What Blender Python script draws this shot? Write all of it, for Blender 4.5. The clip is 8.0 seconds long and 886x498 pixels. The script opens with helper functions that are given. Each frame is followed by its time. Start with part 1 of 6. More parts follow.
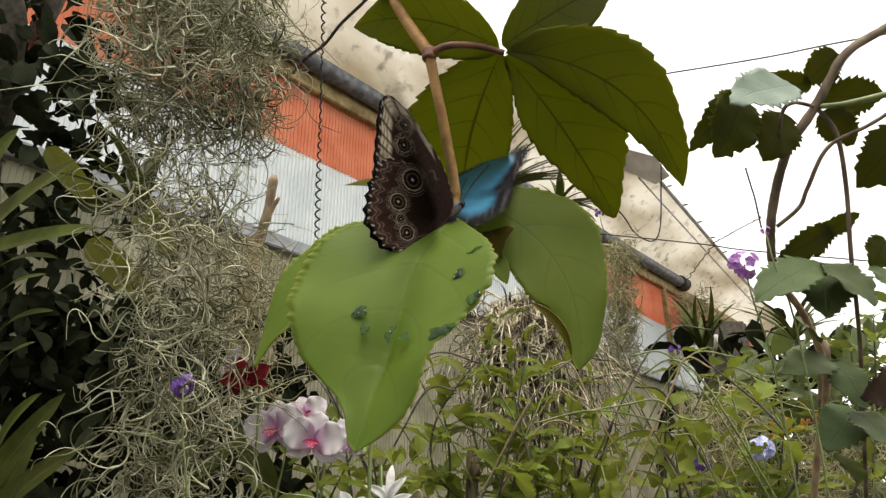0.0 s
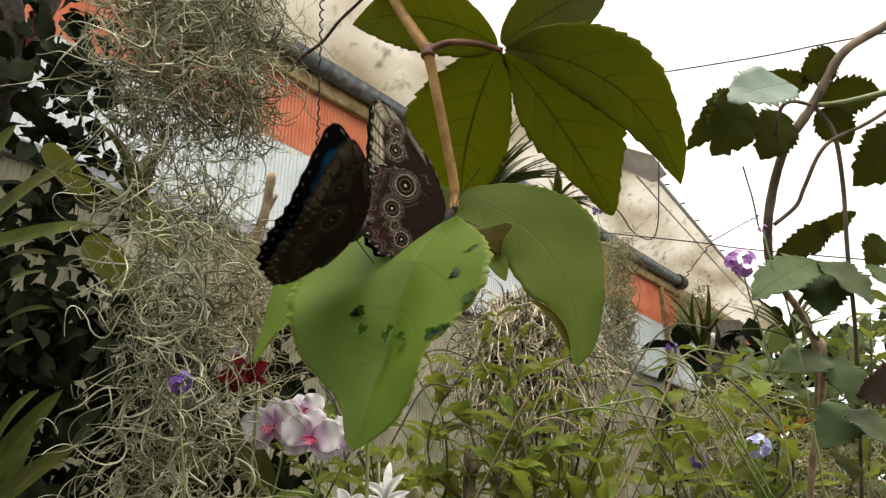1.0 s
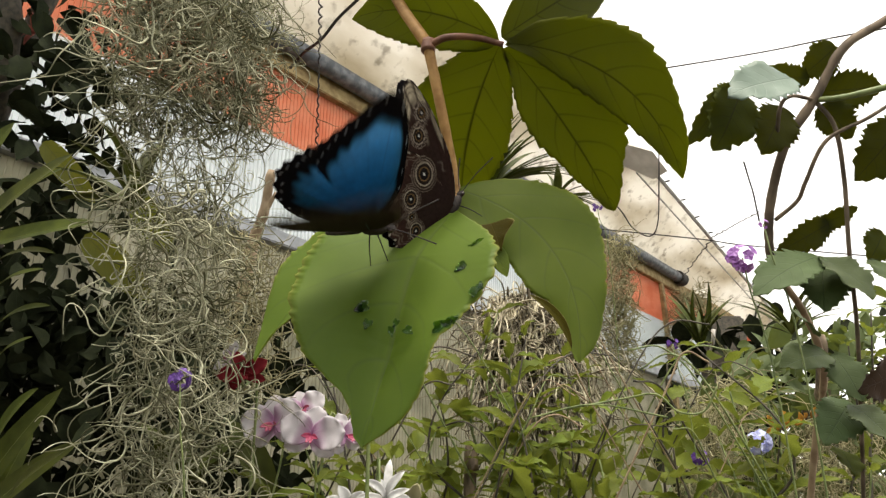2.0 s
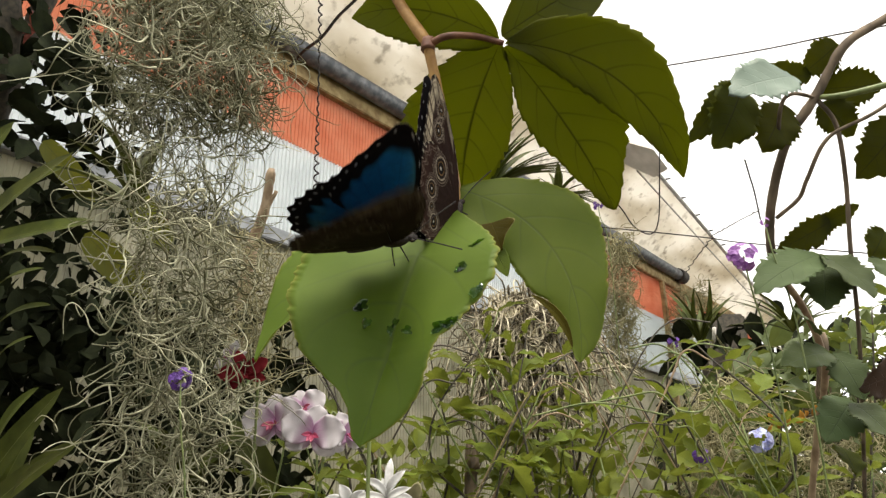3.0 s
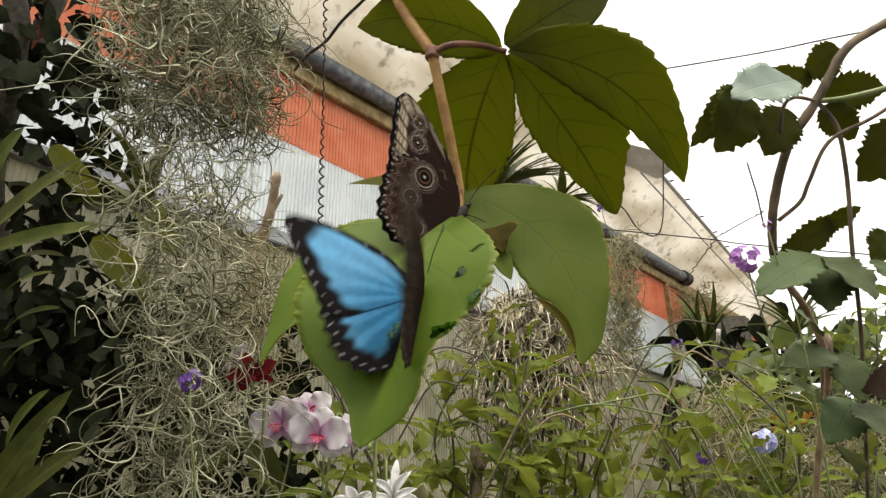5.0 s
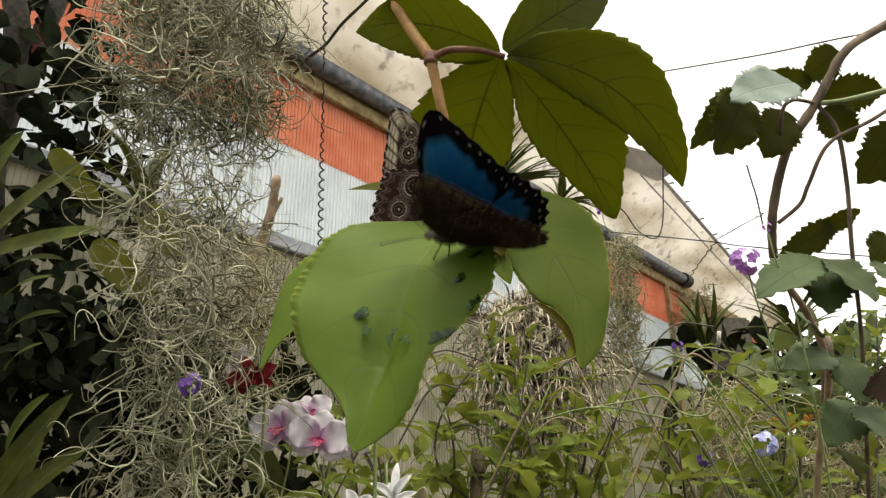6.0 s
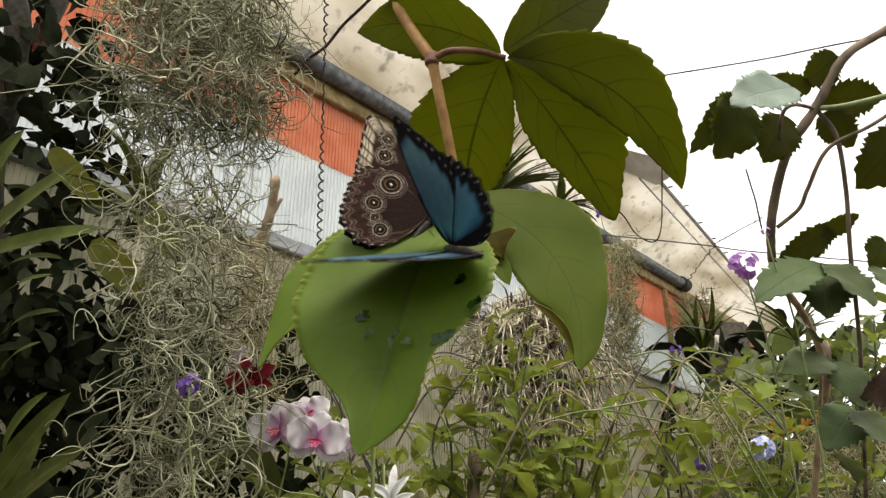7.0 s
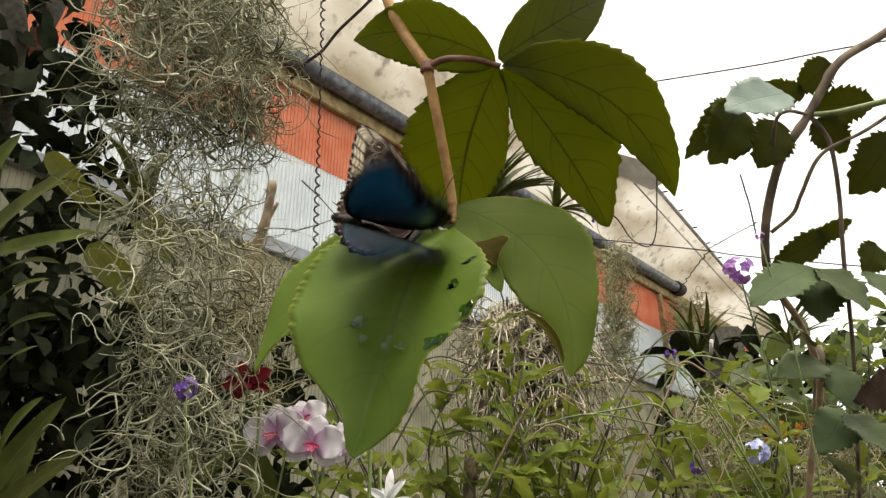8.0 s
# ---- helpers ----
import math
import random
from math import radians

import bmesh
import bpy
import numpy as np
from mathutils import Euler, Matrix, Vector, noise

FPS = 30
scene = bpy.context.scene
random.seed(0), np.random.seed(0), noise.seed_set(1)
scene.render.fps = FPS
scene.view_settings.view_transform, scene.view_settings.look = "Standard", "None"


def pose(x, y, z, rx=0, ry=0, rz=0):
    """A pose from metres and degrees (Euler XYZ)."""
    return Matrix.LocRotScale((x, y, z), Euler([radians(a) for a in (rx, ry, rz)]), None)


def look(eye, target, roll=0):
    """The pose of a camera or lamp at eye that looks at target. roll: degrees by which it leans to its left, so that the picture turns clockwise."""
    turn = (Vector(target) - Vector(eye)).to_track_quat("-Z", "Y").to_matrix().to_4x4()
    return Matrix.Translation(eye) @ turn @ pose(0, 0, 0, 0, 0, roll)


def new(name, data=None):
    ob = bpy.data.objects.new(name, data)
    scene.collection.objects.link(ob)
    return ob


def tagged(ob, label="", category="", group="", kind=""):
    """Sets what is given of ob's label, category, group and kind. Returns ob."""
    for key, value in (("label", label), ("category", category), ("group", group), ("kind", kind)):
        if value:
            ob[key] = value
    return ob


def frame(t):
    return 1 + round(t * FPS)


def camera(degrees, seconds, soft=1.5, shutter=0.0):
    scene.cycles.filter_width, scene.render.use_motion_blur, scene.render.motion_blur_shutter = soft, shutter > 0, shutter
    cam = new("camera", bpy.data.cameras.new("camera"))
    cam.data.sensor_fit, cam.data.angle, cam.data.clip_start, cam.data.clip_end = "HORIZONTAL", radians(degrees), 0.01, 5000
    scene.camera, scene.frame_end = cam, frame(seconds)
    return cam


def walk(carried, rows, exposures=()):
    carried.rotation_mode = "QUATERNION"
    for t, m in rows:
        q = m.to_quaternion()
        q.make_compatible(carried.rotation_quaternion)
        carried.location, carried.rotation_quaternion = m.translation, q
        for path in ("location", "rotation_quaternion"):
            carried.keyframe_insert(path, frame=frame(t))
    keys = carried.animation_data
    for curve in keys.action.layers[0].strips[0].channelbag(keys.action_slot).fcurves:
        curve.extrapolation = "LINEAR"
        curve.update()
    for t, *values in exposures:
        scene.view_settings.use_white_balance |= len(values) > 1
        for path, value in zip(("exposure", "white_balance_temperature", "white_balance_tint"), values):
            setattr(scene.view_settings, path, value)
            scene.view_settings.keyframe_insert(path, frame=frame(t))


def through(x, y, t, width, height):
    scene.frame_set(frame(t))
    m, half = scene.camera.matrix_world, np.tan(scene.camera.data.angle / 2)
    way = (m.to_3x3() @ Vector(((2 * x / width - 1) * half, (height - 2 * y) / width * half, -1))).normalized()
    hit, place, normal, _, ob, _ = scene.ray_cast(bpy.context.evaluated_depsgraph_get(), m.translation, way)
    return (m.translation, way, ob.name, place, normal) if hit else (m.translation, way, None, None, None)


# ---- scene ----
cam = camera(65, 8.0, soft=1.35, shutter=0.8)
PATH = [
    (0, pose(0.0003, 0.0008, 1.5009, 112.165, 0.041, 0.220)),
    (0.5, pose(-0.0000, 0.0001, 1.5001, 112.070, -0.054, 0.108)),
    (1, pose(0.0000, -0.0000, 1.5000, 112.000, -0.000, 0.000)),
    (1.5, pose(0.0002, 0.0015, 1.4996, 111.901, 0.102, 0.035)),
    (3, pose(0.0004, 0.0039, 1.5009, 111.646, 0.230, 0.151)),
    (3.5, pose(0.0007, 0.0018, 1.5006, 111.622, 0.227, 0.304)),
    (4, pose(-0.0007, -0.0026, 1.4986, 111.730, 0.150, 0.407)),
    (4.5, pose(-0.0013, -0.0042, 1.4983, 111.771, 0.178, 0.443)),
    (6, pose(-0.0008, -0.0045, 1.4989, 112.053, 0.351, 0.554)),
    (6.5, pose(-0.0005, -0.0036, 1.4991, 112.147, 0.261, 0.456)),
    (7, pose(-0.0020, -0.0052, 1.4984, 112.228, 0.006, 0.274)),
    (7.5, pose(-0.0035, -0.0076, 1.4973, 112.372, -0.015, 0.070)),
    (8, pose(-0.0039, -0.0089, 1.4970, 112.585, 0.111, -0.112)),
]
walk(cam, PATH, [(0, 0.42), (1, 0.45), (1.5, 0.56), (3.5, 0.58), (4.5, 0.52), (6, 0.44), (8, 0.46)])

# ---- daylight: white overcast sky over a glasshouse ----
world = bpy.data.worlds.new("overcast")
scene.world = world
world.use_nodes = True
wn = world.node_tree.nodes
wl = world.node_tree.links
wn.clear()
w_sky = wn.new("ShaderNodeTexSky")
w_sky.sky_type, w_sky.sun_disc = "NISHITA", False
w_sky.sun_elevation, w_sky.sun_rotation = radians(84), radians(170)
w_bg = wn.new("ShaderNodeBackground")
w_bg.inputs["Strength"].default_value = 0.05
w_white = wn.new("ShaderNodeBackground")
w_white.inputs["Color"].default_value = (1.0, 0.94, 0.825, 1)
w_white.inputs["Strength"].default_value = 1.02
w_add = wn.new("ShaderNodeAddShader")
w_out = wn.new("ShaderNodeOutputWorld")
wl.new(w_sky.outputs["Color"], w_bg.inputs["Color"])
wl.new(w_bg.outputs[0], w_add.inputs[0])
wl.new(w_white.outputs[0], w_add.inputs[1])
wl.new(w_add.outputs[0], w_out.inputs["Surface"])

sun = new("sun", bpy.data.lights.new("sun", "SUN"))
sun.data.energy, sun.data.angle, sun.data.color = 5.0, radians(26), (1.0, 0.925, 0.82)
sun.matrix_world = look((0.3, -1.5, 8), (0, 0.35, 1.6))


# ---- materials ----
def material(name):
    m = bpy.data.materials.new(name)
    m.use_nodes = True
    nt = m.node_tree
    return m, nt.nodes, nt.links, nt.nodes["Principled BSDF"]


def noise_mix(nodes, links, scale, low, high, detail=4.0, coord="Object", lo=0.35, hi=0.65, stretch=None):
    """A noise between two colours; gives the colour socket and the noise's own socket."""
    tc = nodes.new("ShaderNodeTexCoord")
    nz = nodes.new("ShaderNodeTexNoise")
    nz.inputs["Scale"].default_value, nz.inputs["Detail"].default_value = scale, detail
    if stretch:
        mp = nodes.new("ShaderNodeMapping")
        mp.inputs["Scale"].default_value = stretch
        links.new(tc.outputs[coord], mp.inputs["Vector"])
        links.new(mp.outputs[0], nz.inputs["Vector"])
    else:
        links.new(tc.outputs[coord], nz.inputs["Vector"])
    rp = nodes.new("ShaderNodeValToRGB")
    rp.color_ramp.elements[0].position, rp.color_ramp.elements[1].position = lo, hi
    rp.color_ramp.elements[0].color, rp.color_ramp.elements[1].color = (*low, 1), (*high, 1)
    links.new(nz.outputs["Fac"], rp.inputs["Fac"])
    return rp.outputs["Color"], nz.outputs["Fac"]


def bump(nodes, links, socket, bsdf, strength=0.3, distance=0.002):
    b = nodes.new("ShaderNodeBump")
    b.inputs["Strength"].default_value, b.inputs["Distance"].default_value = strength, distance
    links.new(socket, b.inputs["Height"])
    links.new(b.outputs[0], bsdf.inputs["Normal"])
    return b


def surface(name, low, high, scale=12, rough=0.7, metal=0.0, relief=0.3, distance=0.002, stretch=None, lo=0.35, hi=0.65, detail=4.0, through=0.0):
    """A plain surface in two tones with relief; through: the share of light that shines through."""
    m, nodes, links, bsdf = material(name)
    col, fac = noise_mix(nodes, links, scale, low, high, detail, lo=lo, hi=hi, stretch=stretch)
    links.new(col, bsdf.inputs["Base Color"])
    bsdf.inputs["Roughness"].default_value, bsdf.inputs["Metallic"].default_value = rough, metal
    if relief:
        bump(nodes, links, fac, bsdf, relief, distance)
    if through:
        add_through(nodes, links, bsdf, col, through)
    return m


def add_clear(m, tint, share):
    """Lets part of the view pass straight through, tinted."""
    nodes, links = m.node_tree.nodes, m.node_tree.links
    out = nodes["Material Output"]
    before = out.inputs["Surface"].links[0].from_socket
    tr = nodes.new("ShaderNodeBsdfTransparent")
    tr.inputs["Color"].default_value = (*tint, 1)
    mx = nodes.new("ShaderNodeMixShader")
    mx.inputs[0].default_value = share
    links.new(before, mx.inputs[1])
    links.new(tr.outputs[0], mx.inputs[2])
    links.new(mx.outputs[0], out.inputs["Surface"])


def add_through(nodes, links, bsdf, col, share):
    tr = nodes.new("ShaderNodeBsdfTranslucent")
    links.new(col, tr.inputs["Color"])
    mx = nodes.new("ShaderNodeMixShader")
    mx.inputs[0].default_value = share
    out = nodes["Material Output"]
    links.new(bsdf.outputs[0], mx.inputs[1])
    links.new(tr.outputs[0], mx.inputs[2])
    links.new(mx.outputs[0], out.inputs["Surface"])


def math_node(nodes, links, op, a, b=None, c=None, clamp=False):
    n = nodes.new("ShaderNodeMath")
    n.operation, n.use_clamp = op, clamp
    for i, v in enumerate((a, b, c)):
        if v is None:
            continue
        if isinstance(v, (int, float)):
            n.inputs[i].default_value = v
        else:
            links.new(v, n.inputs[i])
    return n.outputs[0]


def mix_col(nodes, links, fac, a, b, mode="MIX"):
    n = nodes.new("ShaderNodeMix")
    n.data_type, n.blend_type = "RGBA", mode
    for s, v in ((n.inputs[0], fac), (n.inputs[6], a), (n.inputs[7], b)):
        if isinstance(v, (int, float)):
            s.default_value = v
        elif isinstance(v, tuple):
            s.default_value = (*v, 1)
        else:
            links.new(v, s)
    return n.outputs[2]


def leaf_material(name, low, high, vein, rim=None, thru=None, share=0.35, rough=0.45, gloss=0.4, veins=7.0, lean=0.55, vein_mix=0.55, vary=0.25, relief=0.5, rim_at=0.945):
    """Leaf skin: blotches, midrib and side veins from the blade's own coordinates, pale rim, light shining through in the colour thru."""
    m, nodes, links, bsdf = material(name)
    col, fac = noise_mix(nodes, links, 38, low, high, 5.0, lo=0.3, hi=0.7)
    uv = nodes.new("ShaderNodeUVMap")
    sep = nodes.new("ShaderNodeSeparateXYZ")
    links.new(uv.outputs[0], sep.inputs[0])
    u = math_node(nodes, links, "ABSOLUTE", math_node(nodes, links, "MULTIPLY_ADD", sep.outputs[0], 2.0, -1.0))
    mid = math_node(nodes, links, "SUBTRACT", 1.0, math_node(nodes, links, "MULTIPLY", u, 26.0), clamp=True)
    curve = math_node(nodes, links, "POWER", u, 1.35)
    s = math_node(nodes, links, "SUBTRACT", math_node(nodes, links, "MULTIPLY", sep.outputs[1], veins), math_node(nodes, links, "MULTIPLY", curve, lean * veins * 0.45))
    fr = math_node(nodes, links, "ABSOLUTE", math_node(nodes, links, "SUBTRACT", math_node(nodes, links, "FRACT", s), 0.5))
    side = math_node(nodes, links, "SUBTRACT", 1.0, math_node(nodes, links, "MULTIPLY", fr, 16.0), clamp=True)
    side = math_node(nodes, links, "MULTIPLY", side, math_node(nodes, links, "SUBTRACT", 1.0, math_node(nodes, links, "MULTIPLY", u, 0.8)))
    v = math_node(nodes, links, "MAXIMUM", mid, math_node(nodes, links, "MULTIPLY", side, 0.6))
    info = nodes.new("ShaderNodeObjectInfo")
    hs = nodes.new("ShaderNodeHueSaturation")
    val = math_node(nodes, links, "MULTIPLY_ADD", info.outputs["Random"], 2 * vary, 1 - vary)
    links.new(val, hs.inputs["Value"])
    hue = math_node(nodes, links, "MULTIPLY_ADD", info.outputs["Random"], 0.03, 0.485)
    links.new(hue, hs.inputs["Hue"])
    links.new(col, hs.inputs["Color"])
    skin = mix_col(nodes, links, math_node(nodes, links, "MULTIPLY", v, vein_mix), hs.outputs[0], vein)
    if rim:
        edge = math_node(nodes, links, "MULTIPLY", math_node(nodes, links, "SUBTRACT", u, rim_at), 22.0, clamp=True)
        skin = mix_col(nodes, links, edge, skin, rim)
    links.new(skin, bsdf.inputs["Base Color"])
    bsdf.inputs["Roughness"].default_value, bsdf.inputs["Specular IOR Level"].default_value = rough, gloss
    height = math_node(nodes, links, "MULTIPLY_ADD", v, -0.7, math_node(nodes, links, "MULTIPLY", fac, 0.5))
    bump(nodes, links, height, bsdf, relief, 0.0015)
    glow = mix_col(nodes, links, math_node(nodes, links, "MULTIPLY", v, 0.6), thru or high, tuple(c * 0.3 for c in vein))
    add_through(nodes, links, bsdf, glow, share)
    return m


M_bark = surface("grey_bark", (0.065, 0.048, 0.03), (0.22, 0.165, 0.11), 60, 0.85, relief=0.6, stretch=(1, 1, 0.3))
M_stem_tan = surface("tan_stem", (0.32, 0.16, 0.045), (0.55, 0.32, 0.11), 90, 0.6, relief=0.4)
M_stem_red = surface("reddish_stalk", (0.13, 0.055, 0.035), (0.26, 0.12, 0.07), 120, 0.55, relief=0.3)
M_stem_green = surface("green_stem", (0.10, 0.14, 0.04), (0.22, 0.26, 0.09), 90, 0.6, relief=0.3)
M_stem_dark = surface("dark_stem", (0.035, 0.03, 0.022), (0.09, 0.075, 0.05), 90, 0.7, relief=0.3)
M_leaf_big = leaf_material("fleshy_leaf", (0.100, 0.148, 0.013), (0.140, 0.194, 0.022), (0.20, 0.26, 0.07), rim=(0.34, 0.34, 0.07), thru=(0.32, 0.44, 0.02), share=0.4, rough=0.56, gloss=0.27, veins=5, vein_mix=0.3, vary=0.06, relief=0.2, rim_at=0.962)
M_leaf_under = leaf_material("palmate_leaf", (0.055, 0.058, 0.008), (0.095, 0.098, 0.014), (0.045, 0.034, 0.012), rim=(0.12, 0.12, 0.02), thru=(0.30, 0.325, 0.028), share=0.6, rough=0.55, gloss=0.16, veins=6, vein_mix=0.6, vary=0.12)
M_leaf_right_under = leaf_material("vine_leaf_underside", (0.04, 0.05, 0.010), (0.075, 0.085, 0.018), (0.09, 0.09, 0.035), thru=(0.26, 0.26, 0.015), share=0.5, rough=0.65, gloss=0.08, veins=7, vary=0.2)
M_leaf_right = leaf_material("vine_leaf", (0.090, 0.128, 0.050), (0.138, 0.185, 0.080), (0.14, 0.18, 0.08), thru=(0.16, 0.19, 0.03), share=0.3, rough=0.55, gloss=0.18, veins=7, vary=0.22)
# pale colour stands in for sky reflected on one upper vine leaf
M_leaf_sheen = leaf_material("sky_sheen_leaf", (0.20, 0.27, 0.21), (0.29, 0.36, 0.29), (0.34, 0.41, 0.33), share=0.3, rough=0.5, gloss=0.4, veins=7, vary=0.08)
M_leaf_shrub = leaf_material("shrub_leaf", (0.085, 0.115, 0.010), (0.165, 0.20, 0.022), (0.17, 0.21, 0.06), thru=(0.22, 0.255, 0.035), share=0.35, rough=0.55, gloss=0.2, veins=6, vary=0.3)
# near-black skin: deep shade put into the leaf colour
M_leaf_shade = leaf_material("shaded_leaf", (0.009, 0.011, 0.006), (0.022, 0.026, 0.012), (0.022, 0.028, 0.016), share=0.03, rough=0.75, gloss=0.04, vary=0.4)
M_leaf_strap = leaf_material("strap_leaf", (0.030, 0.038, 0.005), (0.068, 0.080, 0.011), (0.18, 0.20, 0.06), share=0.12, rough=0.55, gloss=0.2, veins=0.2, vary=0.3)
M_leaf_bronze = leaf_material("curled_leaf", (0.050, 0.040, 0.003), (0.085, 0.066, 0.006), (0.15, 0.12, 0.03), rim=(0.42, 0.38, 0.12), thru=(0.16, 0.12, 0.008), share=0.35, rough=0.6, gloss=0.08, vary=0.1)
M_leaf_red = leaf_material("bronze_leaf", (0.06, 0.04, 0.025), (0.11, 0.07, 0.04), (0.05, 0.03, 0.02), share=0.2, rough=0.5, vary=0.15)
M_moss = surface("grey_moss", (0.085, 0.085, 0.035), (0.56, 0.55, 0.38), 24, 0.85, relief=0, lo=0.38, hi=0.68)
M_moss_dry = surface("dry_moss", (0.18, 0.165, 0.075), (0.38, 0.35, 0.20), 9, 0.85, relief=0, lo=0.3, hi=0.7)
M_bract = surface("red_bract", (0.20, 0.03, 0.02), (0.42, 0.10, 0.06), 50, 0.5, relief=0.1, through=0.2)
M_root = surface("air_root", (0.06, 0.045, 0.02), (0.60, 0.54, 0.38), 26, 0.8, relief=0, lo=0.4, hi=0.62)
M_pipe = surface("grey_pipe", (0.10, 0.11, 0.125), (0.27, 0.28, 0.30), 30, 0.5, metal=0.2, relief=0.3, lo=0.42, hi=0.75)


def mouldy():
    """Off-white panel with broad grime streaks and small dark mould specks."""
    m, nodes, links, bsdf = material("mouldy_panel")
    broad, fac = noise_mix(nodes, links, 2.6, (0.50, 0.45, 0.35), (0.84, 0.82, 0.77), 8.0, lo=0.3, hi=0.6, stretch=(0.8, 1.6, 1.6))
    specks, sfac = noise_mix(nodes, links, 17, (0.16, 0.13, 0.08), (1, 1, 1), 10.0, lo=0.30, hi=0.44)
    patches, pfac = noise_mix(nodes, links, 5, (0, 0, 0), (1, 1, 1), 3.0, lo=0.45, hi=0.6)
    col = mix_col(nodes, links, pfac, broad, mix_col(nodes, links, 1.0, broad, specks, "MULTIPLY"))
    links.new(col, bsdf.inputs["Base Color"])
    bsdf.inputs["Roughness"].default_value = 0.85
    bump(nodes, links, sfac, bsdf, 0.2, 0.003)
    add_through(nodes, links, bsdf, col, 0.6)
    return m


M_plaster = mouldy()
M_board = surface("ochre_board", (0.20, 0.13, 0.05), (0.42, 0.32, 0.15), 25, 0.8, relief=0.3, detail=7)
M_orange = surface("orange_sheet", (0.74, 0.37, 0.24), (0.86, 0.53, 0.38), 8, 0.6, relief=0, through=0.6)
add_clear(M_orange, (0.84, 0.40, 0.26), 0.3)
M_white = surface("milky_sheet", (0.74, 0.77, 0.78), (0.86, 0.88, 0.88), 6, 0.35, relief=0, through=0.75)
add_clear(M_white, (0.95, 0.98, 0.98), 0.35)
M_grime = surface("grimy_sheet", (0.35, 0.34, 0.245), (0.56, 0.54, 0.43), 7, 0.5, relief=0, through=0.55)
M_rail = surface("aluminium_rail", (0.22, 0.23, 0.24), (0.36, 0.37, 0.38), 20, 0.5, metal=0.4, relief=0.1)
M_weathered = surface("weathered_wood", (0.46, 0.43, 0.37), (0.68, 0.64, 0.58), 14, 0.85, relief=0.4, stretch=(0.3, 1, 1))
M_pale_rail = surface("pale_rail", (0.42, 0.42, 0.41), (0.62, 0.62, 0.60), 20, 0.5, metal=0.2, relief=0.1)
M_dry_stem = surface("dry_stem", (0.22, 0.15, 0.09), (0.40, 0.30, 0.19), 70, 0.75, relief=0.5, stretch=(1, 1, 0.3))
M_wire = surface("rusty_wire", (0.015, 0.013, 0.012), (0.05, 0.04, 0.035), 80, 0.6, metal=0.3, relief=0)
M_soil = surface("soil", (0.03, 0.022, 0.015), (0.09, 0.07, 0.05), 6, 0.95, relief=0.8, distance=0.02)
M_concrete = surface("grey_post", (0.28, 0.28, 0.25), (0.42, 0.42, 0.38), 9, 0.85, relief=0.3)


# ---- building blocks ----
def mesh_quads(name, verts, quads, uvs=None, smooth=True):
    """A mesh from arrays of corners and four-sided faces, with blade coordinates for each corner."""
    verts, quads = np.asarray(verts, np.float32), np.asarray(quads, np.int32)
    me = bpy.data.meshes.new(name)
    me.vertices.add(len(verts))
    me.vertices.foreach_set("co", verts.ravel())
    me.loops.add(quads.size)
    me.loops.foreach_set("vertex_index", quads.ravel())
    me.polygons.add(len(quads))
    me.polygons.foreach_set("loop_start", np.arange(0, quads.size, 4, dtype=np.int32))
    me.polygons.foreach_set("loop_total", np.full(len(quads), 4, np.int32))
    if uvs is not None:
        layer = me.uv_layers.new(name="UVMap")
        layer.data.foreach_set("uv", np.asarray(uvs, np.float32)[quads.ravel()].ravel())
    me.update(calc_edges=True)
    me.polygons.foreach_set("use_smooth", np.full(len(quads), smooth, bool))
    me.validate()
    return me


def part(name, me, mat, parent=None, label="", m=None):
    """Links a mesh as one object under a thing or a part."""
    if isinstance(me, bmesh.types.BMesh):
        bm, me = me, bpy.data.meshes.new(name)
        bm.to_mesh(me)
        bm.free()
    if mat is not None and not me.materials:
        me.materials.append(mat)
    ob = new(name, me)
    ob.parent = parent
    if m is not None:
        ob.matrix_basis = m
    return tagged(ob, label)


def thing(name, place, label, category, group="", kind=""):
    ob = new(name)
    ob.empty_display_size = 0.05
    ob.location = place
    return tagged(ob, label, category, group, kind)


def local(points, origin):
    return [Vector(p) - Vector(origin) for p in points]


def smooth_path(points, per=6):
    """Points on a smooth curve through the given ones."""
    p = np.array([tuple(q) for q in points], float)
    if len(p) < 3:
        t = np.linspace(0, 1, per + 1)[:, None]
        return p[0] * (1 - t) + p[1] * t
    p = np.vstack([2 * p[0] - p[1], p, 2 * p[-1] - p[-2]])
    out = []
    for i in range(1, len(p) - 2):
        a, b, c, d = p[i - 1:i + 3]
        for t in np.arange(per) / per:
            out.append(0.5 * (2 * b + (c - a) * t + (2 * a - 5 * b + 4 * c - d) * t * t + (3 * b - a - 3 * c + d) * t ** 3))
    out.append(p[-2])
    return np.array(out)


